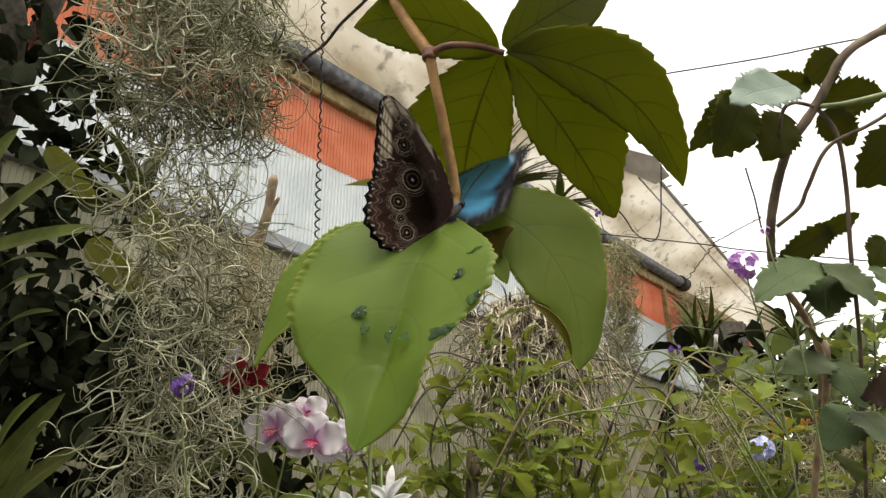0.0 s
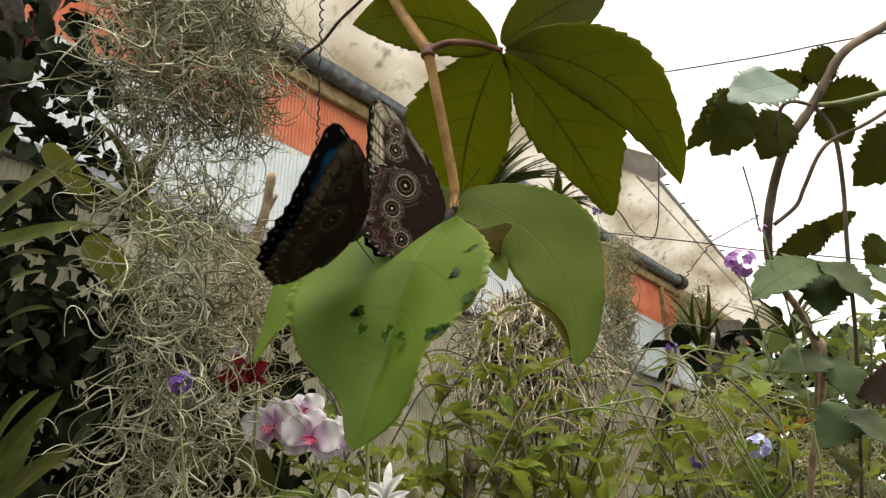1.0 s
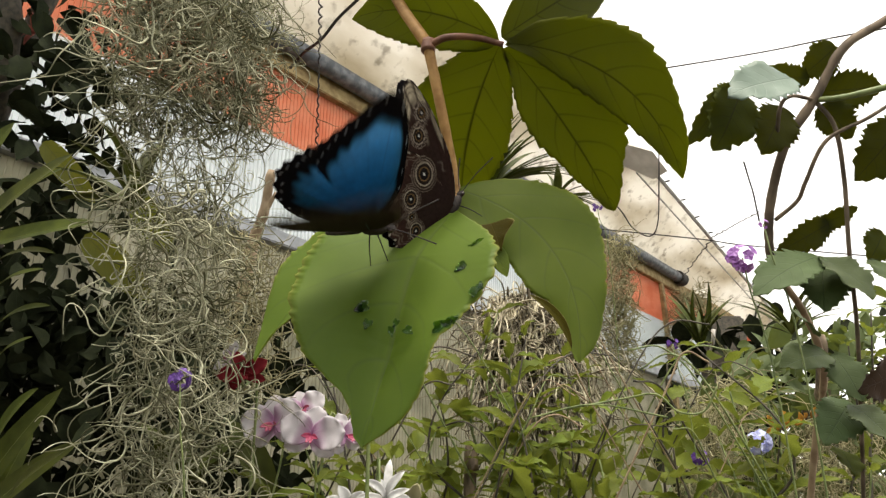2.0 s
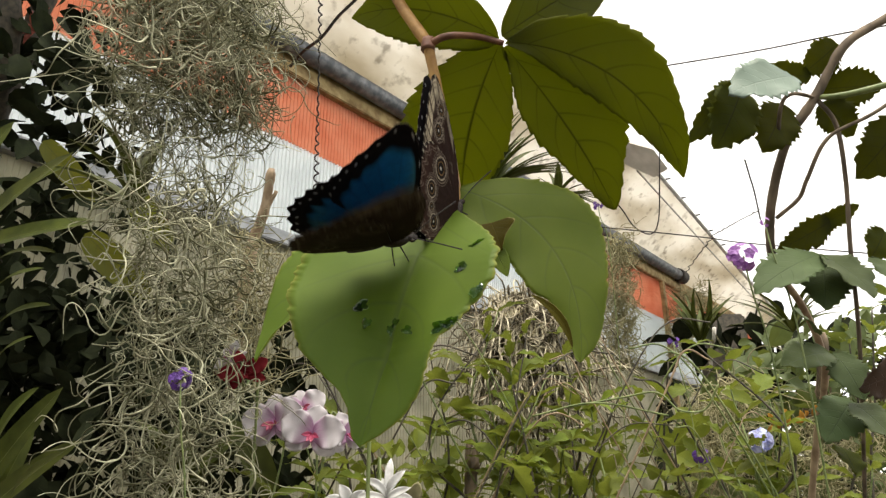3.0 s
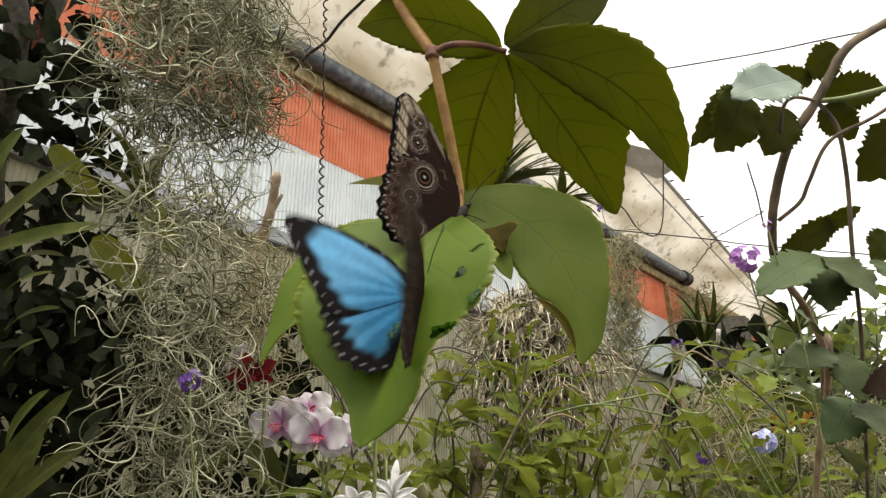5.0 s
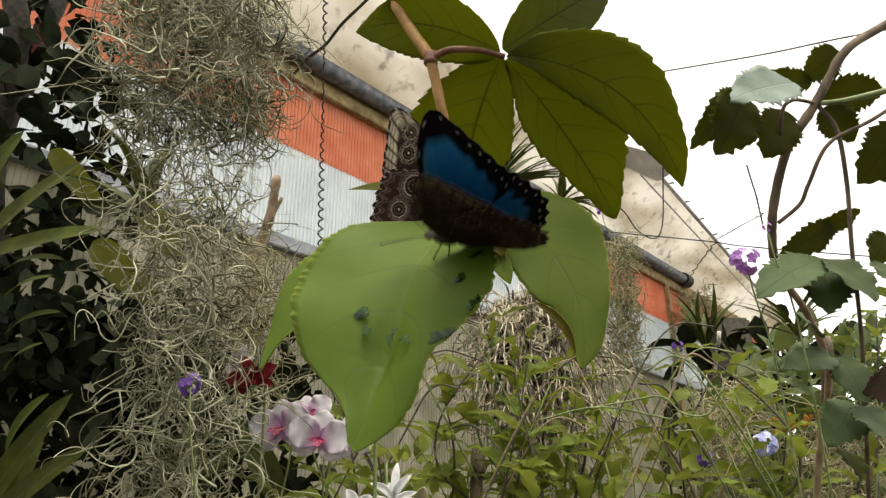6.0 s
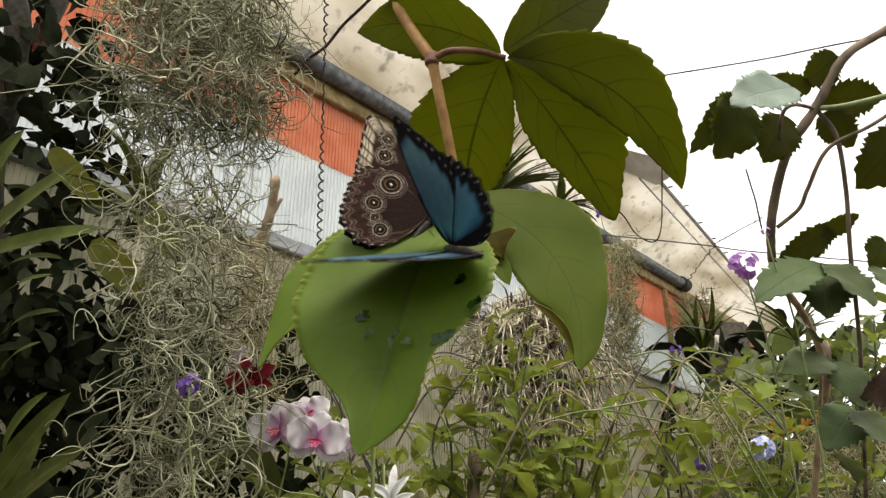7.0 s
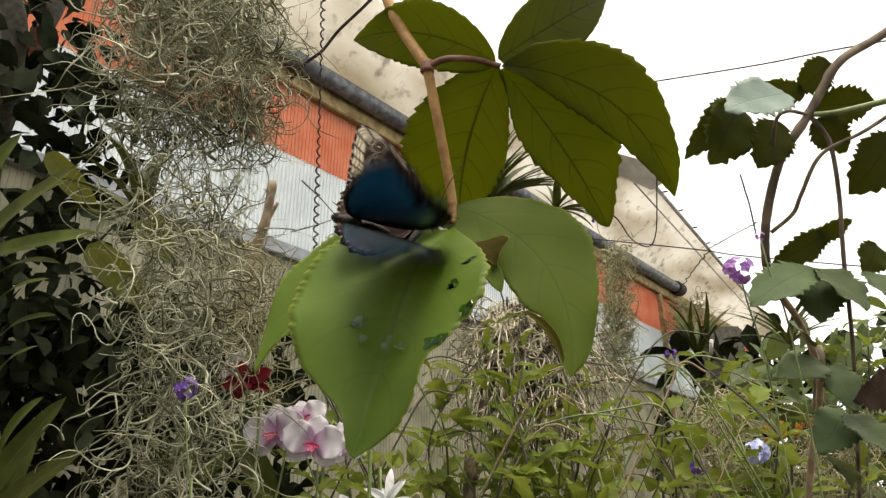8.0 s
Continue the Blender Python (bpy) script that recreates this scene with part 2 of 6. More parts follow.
def tubes(paths, r0, r1, sides=3, taper=1.0):
    """Many tubes at once: paths (n, k, 3); r0, r1: radius at both ends, a number or one for each."""
    paths = np.asarray(paths, float)
    n, k, _ = paths.shape
    tan = np.gradient(paths, axis=1)
    tan /= np.linalg.norm(tan, axis=2, keepdims=True) + 1e-12
    ref = np.where(np.abs(tan[:, :, 2:3]) > 0.9, np.array([1.0, 0, 0]), np.array([0, 0, 1.0]))
    ref = np.repeat(ref[:, :1], k, 1)
    a = np.cross(tan, ref)
    bad = np.linalg.norm(a, axis=2, keepdims=True) < 0.2
    a = np.where(bad, np.cross(tan, np.array([0.0, 1.0, 0.0])), a)
    a /= np.linalg.norm(a, axis=2, keepdims=True) + 1e-12
    for i in range(1, k):
        w = a[:, i - 1] - tan[:, i] * np.sum(a[:, i - 1] * tan[:, i], axis=1, keepdims=True)
        a[:, i] = w / (np.linalg.norm(w, axis=1, keepdims=True) + 1e-12)
    b = np.cross(tan, a)
    r0, r1 = np.broadcast_to(r0, n)[:, None], np.broadcast_to(r1, n)[:, None]
    s = np.linspace(0, 1, k)[None, :] ** taper
    rad = (r0 * (1 - s) + r1 * s)[:, :, None, None]
    ang = np.arange(sides) * 2 * np.pi / sides
    ring = paths[:, :, None] + rad * (a[:, :, None] * np.cos(ang)[None, None, :, None] + b[:, :, None] * np.sin(ang)[None, None, :, None])
    idx = np.arange(n * k * sides).reshape(n, k, sides)
    nxt = np.roll(idx, -1, axis=2)
    quads = np.stack([idx[:, :-1], nxt[:, :-1], nxt[:, 1:], idx[:, 1:]], axis=-1).reshape(-1, 4)
    caps = []
    if sides == 4:
        caps = [idx[:, 0, ::-1], idx[:, -1]]
    elif sides >= 6:
        for e, flip in ((0, True), (-1, False)):
            ringi = idx[:, e]
            for j in range(1, sides - 2, 2):
                q = np.stack([ringi[:, 0], ringi[:, j], ringi[:, j + 1], ringi[:, j + 2]], axis=1)
                caps.append(q[:, ::-1] if flip else q)
    if caps:
        quads = np.vstack([quads] + caps)
    return ring.reshape(-1, 3), quads


def stem(name, points, r0, r1, mat, parent, label="", sides=8, per=8, knots=0.0, seed=1, origin=None, m=None):
    """One tapered stem along a smooth curve through world points, slightly knotted."""
    pts = smooth_path(local(points, origin or parent.location), per)
    v, q = tubes(pts[None], r0, r1, sides)
    if knots:
        rg = np.random.default_rng(seed)
        wob = np.repeat(rg.normal(0, knots, len(pts)), sides)[:, None]
        centre = np.repeat(pts, sides, axis=0)
        v = centre + (v - centre) * (1 + wob)
    return part(name, mesh_quads(name, v, q), mat, parent, label, m)


def blade(L, W, n=16, m=5, peak=0.4, sharp=0.8, base=0.5, teeth=0, tooth=0.05, cup=0.12, arch=0.06, wave=0.0, bend=0.0, seed=0, thick=0.0, outline=None, fold=0.0, ragged=0.0):
    """A leaf blade along +y with its face to +z. peak: where it is widest; base: roundness of its foot; cup: sides raised; arch: bulge of the midrib; bend: sideways bow; outline: its own half widths, rows of share along, one side, other side; fold: depth of the crease along the midrib; ragged: uneven margin."""
    rg = np.random.default_rng(seed)
    v = np.linspace(0, 1, n + 1)
    low = (1 - (1 - np.clip(v / peak, 0, 1)) ** 2) ** base
    high = np.cos(np.pi / 2 * np.clip((v - peak) / (1 - peak), 0, 1)) ** sharp
    prof = np.clip(low * high, 0.004, 1)
    u = np.linspace(-1, 1, 2 * m + 1)
    uu, vv = np.meshgrid(u, v)
    w = np.repeat(prof[:, None], 2 * m + 1, 1) * W / 2
    if outline:
        o = np.array(outline)
        w = np.where(uu > 0, np.interp(vv, o[:, 0], o[:, 1]), np.interp(vv, o[:, 0], o[:, 2])) * W
    if teeth:
        along = vv * teeth + 0.25 * np.sin(vv * 11 + seed) + 0.5 * (uu > 0)
        size = rg.uniform(0.15, 1.5, (2, teeth + 4))[(uu > 0).astype(int), np.clip(along.astype(int), 0, teeth + 3)]
        w = w + tooth * size * ((along % 1.0) - 0.6) * np.abs(uu) ** 8 * np.minimum(w, 0.25 * W)
    if ragged:
        ph = rg.uniform(0, 6.28, 6)
        jag = sum(np.sin(vv * f + ph[k] + 2.4 * k * (uu > 0)) for k, f in enumerate((23, 37, 61, 97, 151, 211)))
        w = w * (1 + ragged * jag * np.abs(uu) ** 6 * np.clip(vv * 12, 0, 1))
    x = uu * w + bend * L * 4 * vv * (1 - vv)
    y = L * vv
    ph = rg.uniform(0, 6.28, 3)
    z = cup * np.abs(uu) ** 1.4 * w + arch * L * 4 * vv * (1 - vv)
    z = z + wave * W * np.abs(uu) ** 2 * np.sin(vv * 17 + ph[0] + 2 * (uu > 0)) + wave * 0.4 * W * np.sin(uu * 3 + ph[1]) * np.sin(vv * 7 + ph[2])
    z = z - fold * 0.12 * W * np.exp(-np.abs(uu * w) / (0.07 * W)) * np.clip((vv - 0.3) / 0.35, 0, 1) * np.clip((1 - vv) / 0.3, 0, 1)
    verts = np.stack([x, y, z], -1).reshape(-1, 3)
    idx = np.arange((n + 1) * (2 * m + 1)).reshape(n + 1, -1)
    quads = np.stack([idx[:-1, :-1], idx[:-1, 1:], idx[1:, 1:], idx[1:, :-1]], -1).reshape(-1, 4)
    uvs = np.stack([(uu + 1) / 2, vv], -1).reshape(-1, 2)
    if thick:
        k = len(verts)
        rimi = np.concatenate([idx[0], idx[1:, -1], idx[-1, -2::-1], idx[-2:0:-1, 0]])
        nxt = np.roll(rimi, -1)
        wall = np.stack([rimi, rimi + k, nxt + k, nxt], -1)
        verts = np.vstack([verts, verts - np.array([0, 0, thick])])
        quads = np.vstack([quads, quads[:, ::-1] + k, wall])
        uvs = np.vstack([uvs, uvs])
    return verts, quads, uvs


def span(base, tip, face, origin=(0, 0, 0)):
    """The pose that lays +y from base to tip, with +z turned towards face."""
    b, t = Vector(base), Vector(tip)
    y = (t - b).normalized()
    z = Vector(face)
    z = (z - y * z.dot(y)).normalized()
    x = y.cross(z)
    m = Matrix((x, y, z)).transposed().to_4x4()
    m.translation = b - Vector(origin)
    return m


def leaf(name, foot, tip, width, face, mat, parent, label="", origin=None, **shape):
    """One leaf of its own shape from foot to tip."""
    L = (Vector(tip) - Vector(foot)).length
    v, q, uv = blade(L, width, **shape)
    return part(name, mesh_quads(name, v, q, uv), mat, parent, label, span(foot, tip, face, origin or parent.location))


def box_mesh(name, lo, hi, bevel=0.004):
    bm = bmesh.new()
    bmesh.ops.create_cube(bm, size=1)
    for v in bm.verts:
        for i in range(3):
            v.co[i] = lo[i] if v.co[i] < 0 else hi[i]
    if bevel:
        bmesh.ops.bevel(bm, geom=bm.edges[:], offset=bevel, segments=2, affect="EDGES")
    me = bpy.data.meshes.new(name)
    bm.to_mesh(me)
    bm.free()
    return me


# ---- the glasshouse: side wall, eave pipe, roof strip, ground ----
# the wall runs along ALONG; INTO points from it into the house
FOOT = Vector((-0.579, 2.231, 0))
ALONG = Vector((0.65424, 0.75628, 0))
INTO = Vector((0.75628, -0.65424, 0))
WALL = Matrix((ALONG, -INTO, Vector((0, 0, 1)))).transposed().to_4x4()
WALL.translation = FOOT      # in the wall's own space: x along it, y outwards, z up


def ribbed_sheet(name, x0, x1, z0, z1, pitch=0.016, depth=0.004):
    """A multiwall sheet with an upright rib at every pitch."""
    n = round((x1 - x0) / pitch)
    xs, ys = [], []
    for i in range(n):
        x = x0 + i * pitch
        xs += [x, x + 0.72 * pitch, x + 0.80 * pitch, x + 0.92 * pitch]
        ys += [0.0, 0.0, -depth, -depth]
    xs, ys = np.array(xs + [x0 + n * pitch]), np.array(ys + [0.0])
    k = len(xs)
    rows = []
    for z in (z0, z1):
        rows.append(np.stack([xs, ys, np.full(k, z)], -1))
    for z in (z1, z0):
        rows.append(np.stack([xs, np.full(k, 0.01), np.full(k, z)], -1))
    v = np.vstack(rows)
    i = np.arange(k - 1)
    quads = np.vstack([np.stack([a * k + i, a * k + i + 1, b * k + i + 1, b * k + i], -1) for a, b in ((0, 1), (1, 2), (2, 3), (3, 0))])
    return mesh_quads(name, v, quads, smooth=False)


wall = tagged(new("wall_side"), "glasshouse side wall of ribbed translucent sheets", "wall", kind="structure")
wall.matrix_basis = WALL
for x0, x1 in ((-3.0, -1.24), (-1.24, 0.76), (0.76, 3.0), (3.0, 5.192)):
    part("lower_sheet", ribbed_sheet("lower_sheet", x0, x1, 0.35, 2.40), M_grime, wall, "greenish grimy translucent sheet")
    part("middle_sheet", ribbed_sheet("middle_sheet", x0, x1, 2.45, 2.815, depth=0.008), M_white, wall, "milky white translucent sheet")
    part("upper_sheet", ribbed_sheet("upper_sheet", x0, x1, 2.82, 3.10), M_orange, wall, "orange translucent sheet")
part("plinth", box_mesh("plinth", (-3.0, -0.04, 0), (5.2, 0.1, 0.35), 0.01), M_concrete, wall, "grey concrete plinth")
part("rail", box_mesh("rail", (-3.0, -0.035, 2.40), (5.2, 0.03, 2.45)), M_rail, wall, "dark aluminium rail")
part("board", box_mesh("board", (-3.0, -0.03, 3.09), (5.2, 0.06, 3.17)), M_board, wall, "mould-stained ochre board under the eave")
for x in (-1.245, 3.22, 5.2):
    part("post", box_mesh("post", (x - 0.02, -0.03, 0.35), (x + 0.02, 0.0, 3.09)), M_board, wall, "weathered wooden post")

pipe_v, pipe_q = tubes(np.array([[(x, 0, 0) for x in np.linspace(-3.0, 3.5, 40)]]), 0.037, 0.037, 14)
pipe = tagged(part("eave_pipe", mesh_quads("eave_pipe", pipe_v, pipe_q), M_pipe, None, m=WALL @ pose(0, -0.06, 3.185)), "weathered grey plastic pipe along the eave", "pipe")
col_v, col_q = tubes(np.array([[(x, 0, 0) for x in (3.42, 3.43, 3.50, 3.51)]]), 0.05, 0.05, 14)
part("end_collar", mesh_quads("end_collar", col_v, col_q), M_wire, pipe, "dark clamp round the pipe's end")

# roof strip: mouldy panel rising inwards from the eave, its inner edge held by a rail with clips
SLOPE = radians(35)


def on_roof(x, s, lift=0.0):
    """A point of the roof in the wall's space: x along, s up the slope."""
    return Vector((x, -s * math.cos(SLOPE) - lift * math.sin(SLOPE), 3.19 + s * math.sin(SLOPE) + lift * -math.cos(SLOPE)))


def roof_sheet(name, corners, thick):
    bm = bmesh.new()
    top = [bm.verts.new(on_roof(x, s, -thick)) for x, s in corners]
    low = [bm.verts.new(on_roof(x, s, 0)) for x, s in corners]
    bm.faces.new(low)
    bm.faces.new(top[::-1])
    for i in range(len(corners)):
        j = (i + 1) % len(corners)
        bm.faces.new((low[j], low[i], top[i], top[j]))
    bmesh.ops.recalc_face_normals(bm, faces=bm.faces[:])
    return bm


roof = tagged(new("roof_strip"), "mould-speckled off-white roof panel above the eave", "roof", kind="structure")
roof.matrix_basis = WALL
part("panel", roof_sheet("panel", [(-3.0, -0.08), (6.2, -0.08), (6.2, 0.12), (2.2, 0.53), (0.45, 0.40), (-3.0, 0.45)], 0.02), M_plaster, roof)


def roof_rail(name, ends, r, mat, label):
    v, q = tubes(np.array([[tuple(on_roof(x, s, 0.012)) for x, s in ends]]), r, r, 6)
    return part(name, mesh_quads(name, v, q), mat, roof, label)


roof_rail("edge_rail", [(2.2, 0.53), (6.2, 0.12)], 0.014, M_pale_rail, "pale aluminium edge rail")
roof_rail("inner_rail", [(2.2, 0.45), (6.2, 0.06)], 0.006, M_pale_rail, "thin aluminium bead")
for i in range(14):
    f = i / 14
    x, s = 2.2 + 4.0 * f, 0.53 - 0.41 * f
    v, q = tubes(np.array([[tuple(on_roof(x, s, 0.0)), tuple(on_roof(x + 0.02, s + 0.035, 0.02))]]), 0.006, 0.005, 6)
    part("clip", mesh_quads("clip", v, q), M_wire, roof, "small dark clip")
gus = bmesh.new()
gv = [[gus.verts.new(on_roof(x, t, lift)) for x, t in ((1.85, 0.52), (1.98, 0.43), (2.35, 0.48), (2.4, 0.57), (2.15, 0.60))] for lift in (0.03, -0.03)]
gus.faces.new(gv[0])
gus.faces.new(gv[1][::-1])
for i in range(5):
    gus.faces.new((gv[0][(i + 1) % 5], gv[0][i], gv[1][i], gv[1][(i + 1) % 5]))
bmesh.ops.recalc_face_normals(gus, faces=gus.faces[:])
part("gusset", gus, M_weathered, roof, "weathered grey wooden beam end")
ground_v = [(-60, -60, 0), (60, -60, 0), (60, 60, 0), (-60, 60, 0)]
tagged(part("ground", mesh_quads("ground", ground_v, [(0, 1, 2, 3)]), M_soil), "dark damp soil floor of the glasshouse", "ground", kind="structure")

# film roof above the strip, and unseen walls added to block low skylight
M_film, fn_, fl_, fb_ = material("roof_film")
f_col, f_fac = noise_mix(fn_, fl_, 5, (0.55, 0.55, 0.53), (0.9, 0.9, 0.88), 6.0, lo=0.3, hi=0.5, stretch=(0.35, 4, 4))
fl_.new(f_col, fb_.inputs["Base Color"])
add_through(fn_, fl_, fb_, f_col, 0.8)
add_clear(M_film, (1, 1, 1), 0.8)
film = tagged(new("roof_film"), "scratched clear plastic film roof", "roof", kind="structure")
film.matrix_basis = WALL
part("sheet", roof_sheet("sheet", [(-3.0, 0.46), (0.45, 0.41), (2.2, 0.54), (6.2, 0.13), (9.0, 0.13), (9.0, 4.2), (-3.0, 4.2)], 0.002), M_film, film)
M_green_wall = surface("unseen_wall_green", (0.02, 0.03, 0.01), (0.10, 0.13, 0.05), 4, 0.9, relief=0.6, distance=0.03, detail=8)
# added out of view; their height sets how much fill light comes in
rest = tagged(new("unseen_walls"), "unseen green walls added behind the camera to block low skylight", "wall", kind="structure")
part("panel", box_mesh("panel", (-5.0, -2.6, 0), (7.5, -2.4, 2.2), 0.02), M_green_wall, rest)
part("panel", box_mesh("panel", (-3.4, -2.4, 0), (-3.2, -0.9, 2.2), 0.02), M_green_wall, rest)
part("panel", box_mesh("panel", (7.3, -2.4, 0), (7.5, 9.0, 2.2), 0.02), M_green_wall, rest)

# ---- the hanging vine: stem, five-fingered leaf, three-fingered leaf ----
VINE = Vector((-0.036, 0.361, 1.851))
NODE = Vector((-0.01, 0.365, 1.784))
vine = thing("hanging_vine", VINE, "hanging vine with one large five-fingered and one three-fingered leaf", "vine")
stem("stem", [(-0.074, 0.331, 2.01), (-0.057, 0.357, 1.918), (-0.036, 0.367, 1.837), NODE], 0.0042, 0.0038, M_stem_tan, vine, "tan woody stem", knots=0.05)
knob_v, knob_q = tubes(np.array([[tuple(NODE - VINE + Vector((0.0, 0.0, z))) for z in (-0.004, -0.002, 0.002, 0.004)]]), 0.0046, 0.0046, 8)
part("stem_joint", mesh_quads("stem_joint", knob_v, knob_q), M_stem_red, vine, "swollen brown joint")
stem("leaf_stalk", [NODE, (0.002, 0.359, 1.786), (0.02, 0.363, 1.789), (0.038, 0.365, 1.785)], 0.0024, 0.0019, M_stem_red, vine, "reddish-brown leaf stalk")
palm = dict(n=110, m=8, thick=0.0005, teeth=15, tooth=0.10, wave=0.008)
leaf("leaflet", (0.035, 0.364, 1.788), (-0.064, 0.393, 1.829), 0.0447, (0.0, -0.8, -0.7), M_leaf_under, vine, "olive-green toothed leaflet seen from below", peak=0.46, base=0.6, sharp=0.9, bend=0.10, **palm)
leaf("leaflet", (0.037, 0.363, 1.789), (0.121, 0.389, 1.866), 0.0455, (-0.1, -0.8, -0.7), M_leaf_under, vine, peak=0.42, base=0.6, sharp=0.9, seed=2, bend=-0.02, **palm)
OUTER = ((0, 0.01, 0.02), (0.05, 0.03, 0.119), (0.1, 0.045, 0.147), (0.2, 0.08, 0.184), (0.3, 0.11, 0.204), (0.4, 0.122, 0.213), (0.5, 0.122, 0.204), (0.6, 0.112, 0.182), (0.7, 0.098, 0.155), (0.8, 0.076, 0.120), (0.9, 0.047, 0.088), (0.96, 0.02, 0.045), (1, 0.003, 0.004))
MIDDLE = ((0, 0.01, 0.01), (0.05, 0.037, 0.049), (0.1, 0.056, 0.093), (0.2, 0.107, 0.145), (0.3, 0.150, 0.179), (0.4, 0.160, 0.207), (0.5, 0.162, 0.231), (0.6, 0.130, 0.251), (0.66, 0.116, 0.252), (0.72, 0.108, 0.220), (0.8, 0.082, 0.157), (0.9, 0.054, 0.097), (0.96, 0.036, 0.052), (1, 0.004, 0.006))
INNER = ((0, 0.02, 0.02), (0.04, 0.135, 0.06), (0.1, 0.213, 0.112), (0.2, 0.299, 0.165), (0.3, 0.361, 0.209), (0.4, 0.399, 0.240), (0.5, 0.421, 0.254), (0.6, 0.417, 0.259), (0.7, 0.390, 0.229), (0.8, 0.334, 0.185), (0.9, 0.244, 0.110), (0.96, 0.14, 0.05), (1, 0.008, 0.008))
leaf("leaflet", (0.0396, 0.366, 1.7869), (0.1569, 0.41, 1.7124), 0.1458, (0.0, -0.8, -0.6), M_leaf_under, vine, outline=OUTER, arch=0.06, bend=-0.15, cup=0.05, seed=3, **palm)
leaf("leaflet", (0.0392, 0.371, 1.7873), (0.1159, 0.433, 1.7), 0.1318, (-0.05, -0.8, -0.6), M_leaf_under, vine, outline=MIDDLE, arch=0.04, bend=-0.03, cup=0.05, seed=4, **palm)
leaf("leaflet", (0.0359, 0.37, 1.7882), (0.0124, 0.445, 1.7139), 0.1082, (0.1, -0.97, -0.2), M_leaf_under, vine, outline=INNER, arch=0.05, bend=0.06, cup=0.05, seed=5, **palm)
# the lower part swings on its own
lower = stem("lower_stem", [NODE, (-0.002, 0.377, 1.746), (0.005, 0.391, 1.713), (0.007, 0.395, 1.697), (0.006, 0.395, 1.686)], 0.0034, 0.0030, M_stem_tan, vine, "tan stem below the joint", knots=0.05, origin=NODE, m=Matrix.Translation(NODE - VINE))
big = dict(n=180, m=10, thick=0.0007, teeth=27, wave=0.010, ragged=0.007)
ASIDE = ((0, 0.02, 0.02), (0.02, 0.105, 0.107), (0.05, 0.13, 0.175), (0.1, 0.165, 0.241), (0.15, 0.185, 0.281), (0.2, 0.2, 0.293), (0.25, 0.195, 0.305), (0.3, 0.185, 0.309), (0.4, 0.197, 0.309), (0.5, 0.209, 0.294), (0.6, 0.204, 0.252), (0.65, 0.184, 0.228), (0.7, 0.131, 0.208), (0.8, 0.086, 0.170), (0.9, 0.060, 0.137), (0.95, 0.045, 0.115), (0.98, 0.03, 0.08), (1, 0.006, 0.006))
BEHIND = ((0, 0.068, 0.1), (0.1, 0.138, 0.231), (0.2, 0.180, 0.34), (0.3, 0.230, 0.36), (0.4, 0.279, 0.36), (0.5, 0.294, 0.315), (0.6, 0.289, 0.223), (0.7, 0.259, 0.100), (0.75, 0.227, 0.047), (0.8, 0.191, 0.041), (0.85, 0.155, 0.024), (0.9, 0.108, 0.010), (0.95, 0.059, 0.005), (1, 0.006, 0.004))
FRONT = ((0, 0.111, 0.022), (0.02, 0.181, 0.044), (0.05, 0.335, 0.084), (0.1, 0.414, 0.145), (0.15, 0.428, 0.21), (0.2, 0.441, 0.256), (0.3, 0.454, 0.316), (0.4, 0.452, 0.34), (0.5, 0.432, 0.306), (0.6, 0.38, 0.251), (0.65, 0.355, 0.212), (0.7, 0.322, 0.196), (0.75, 0.270, 0.192), (0.8, 0.192, 0.183), (0.85, 0.105, 0.166), (0.9, 0.062, 0.134), (0.95, 0.041, 0.077), (0.98, 0.031, 0.034), (1, 0.004, 0.004))
front = leaf("front_leaflet", (0.0055, 0.384, 1.6762), (-0.043, 0.345, 1.5349), 0.1544, (-0.1, -0.55, 0.83), M_leaf_big, vine, "broad fleshy green leaflet with a pale rim and water drops", outline=FRONT, arch=0.1, bend=0.02, cup=0.09, tooth=0.022, fold=0.6, origin=VINE, **big)
leaf("side_leaflet", (0.0004, 0.400, 1.682), (-0.1174, 0.424, 1.5954), 0.1482, (-0.2, -0.85, 0.45), M_leaf_big, lower, "green leaflet behind", outline=BEHIND, arch=0.03, bend=0.12, cup=0.05, tooth=0.05, seed=7, origin=NODE, **big)
leaf("side_leaflet", (0.0079, 0.396, 1.6983), (0.0766, 0.392, 1.5866), 0.1312, (-0.12, -0.85, 0.4), M_leaf_big, lower, "green leaflet with a curled edge", outline=ASIDE, cup=-0.04, arch=0.03, bend=-0.2, tooth=0.04, seed=8, origin=NODE, **big)
FLAP = ((0, 0.40, 0.33), (0.1, 0.39, 0.42), (0.22, 0.37, 0.43), (0.4, 0.30, 0.28), (0.6, 0.20, 0.15), (0.85, 0.10, 0.05), (1, 0.01, 0.01))
flap = dict(n=24, m=6, thick=0.0006, teeth=6, tooth=0.04, wave=0.015, origin=NODE)
leaf("curled_leaflet", (0.0282, 0.387, 1.6708), (0.0336, 0.384, 1.6518), 0.031, (0.1, -0.93, -0.25), M_leaf_bronze, lower, "curled-over bronze leaf edge", outline=FLAP, cup=0.2, seed=12, **flap)
leaf("curled_leaflet", (0.0264, 0.389, 1.6595), (0.0368, 0.388, 1.6368), 0.0125, (0.1, -0.9, 0.3), M_leaf_shrub, lower, "small yellow-green leaf fold", peak=0.45, base=0.6, sharp=0.8, cup=0.1, seed=13, **flap)
leaf("curled_leaflet", (0.0495, 0.385, 1.6248), (0.0715, 0.386, 1.5936), 0.0058, (0.2, -0.9, 0.1), M_leaf_bronze, lower, "rolled-in brown leaf edge", peak=0.5, base=0.8, sharp=0.7, cup=0.3, bend=-0.1, seed=14, **flap)
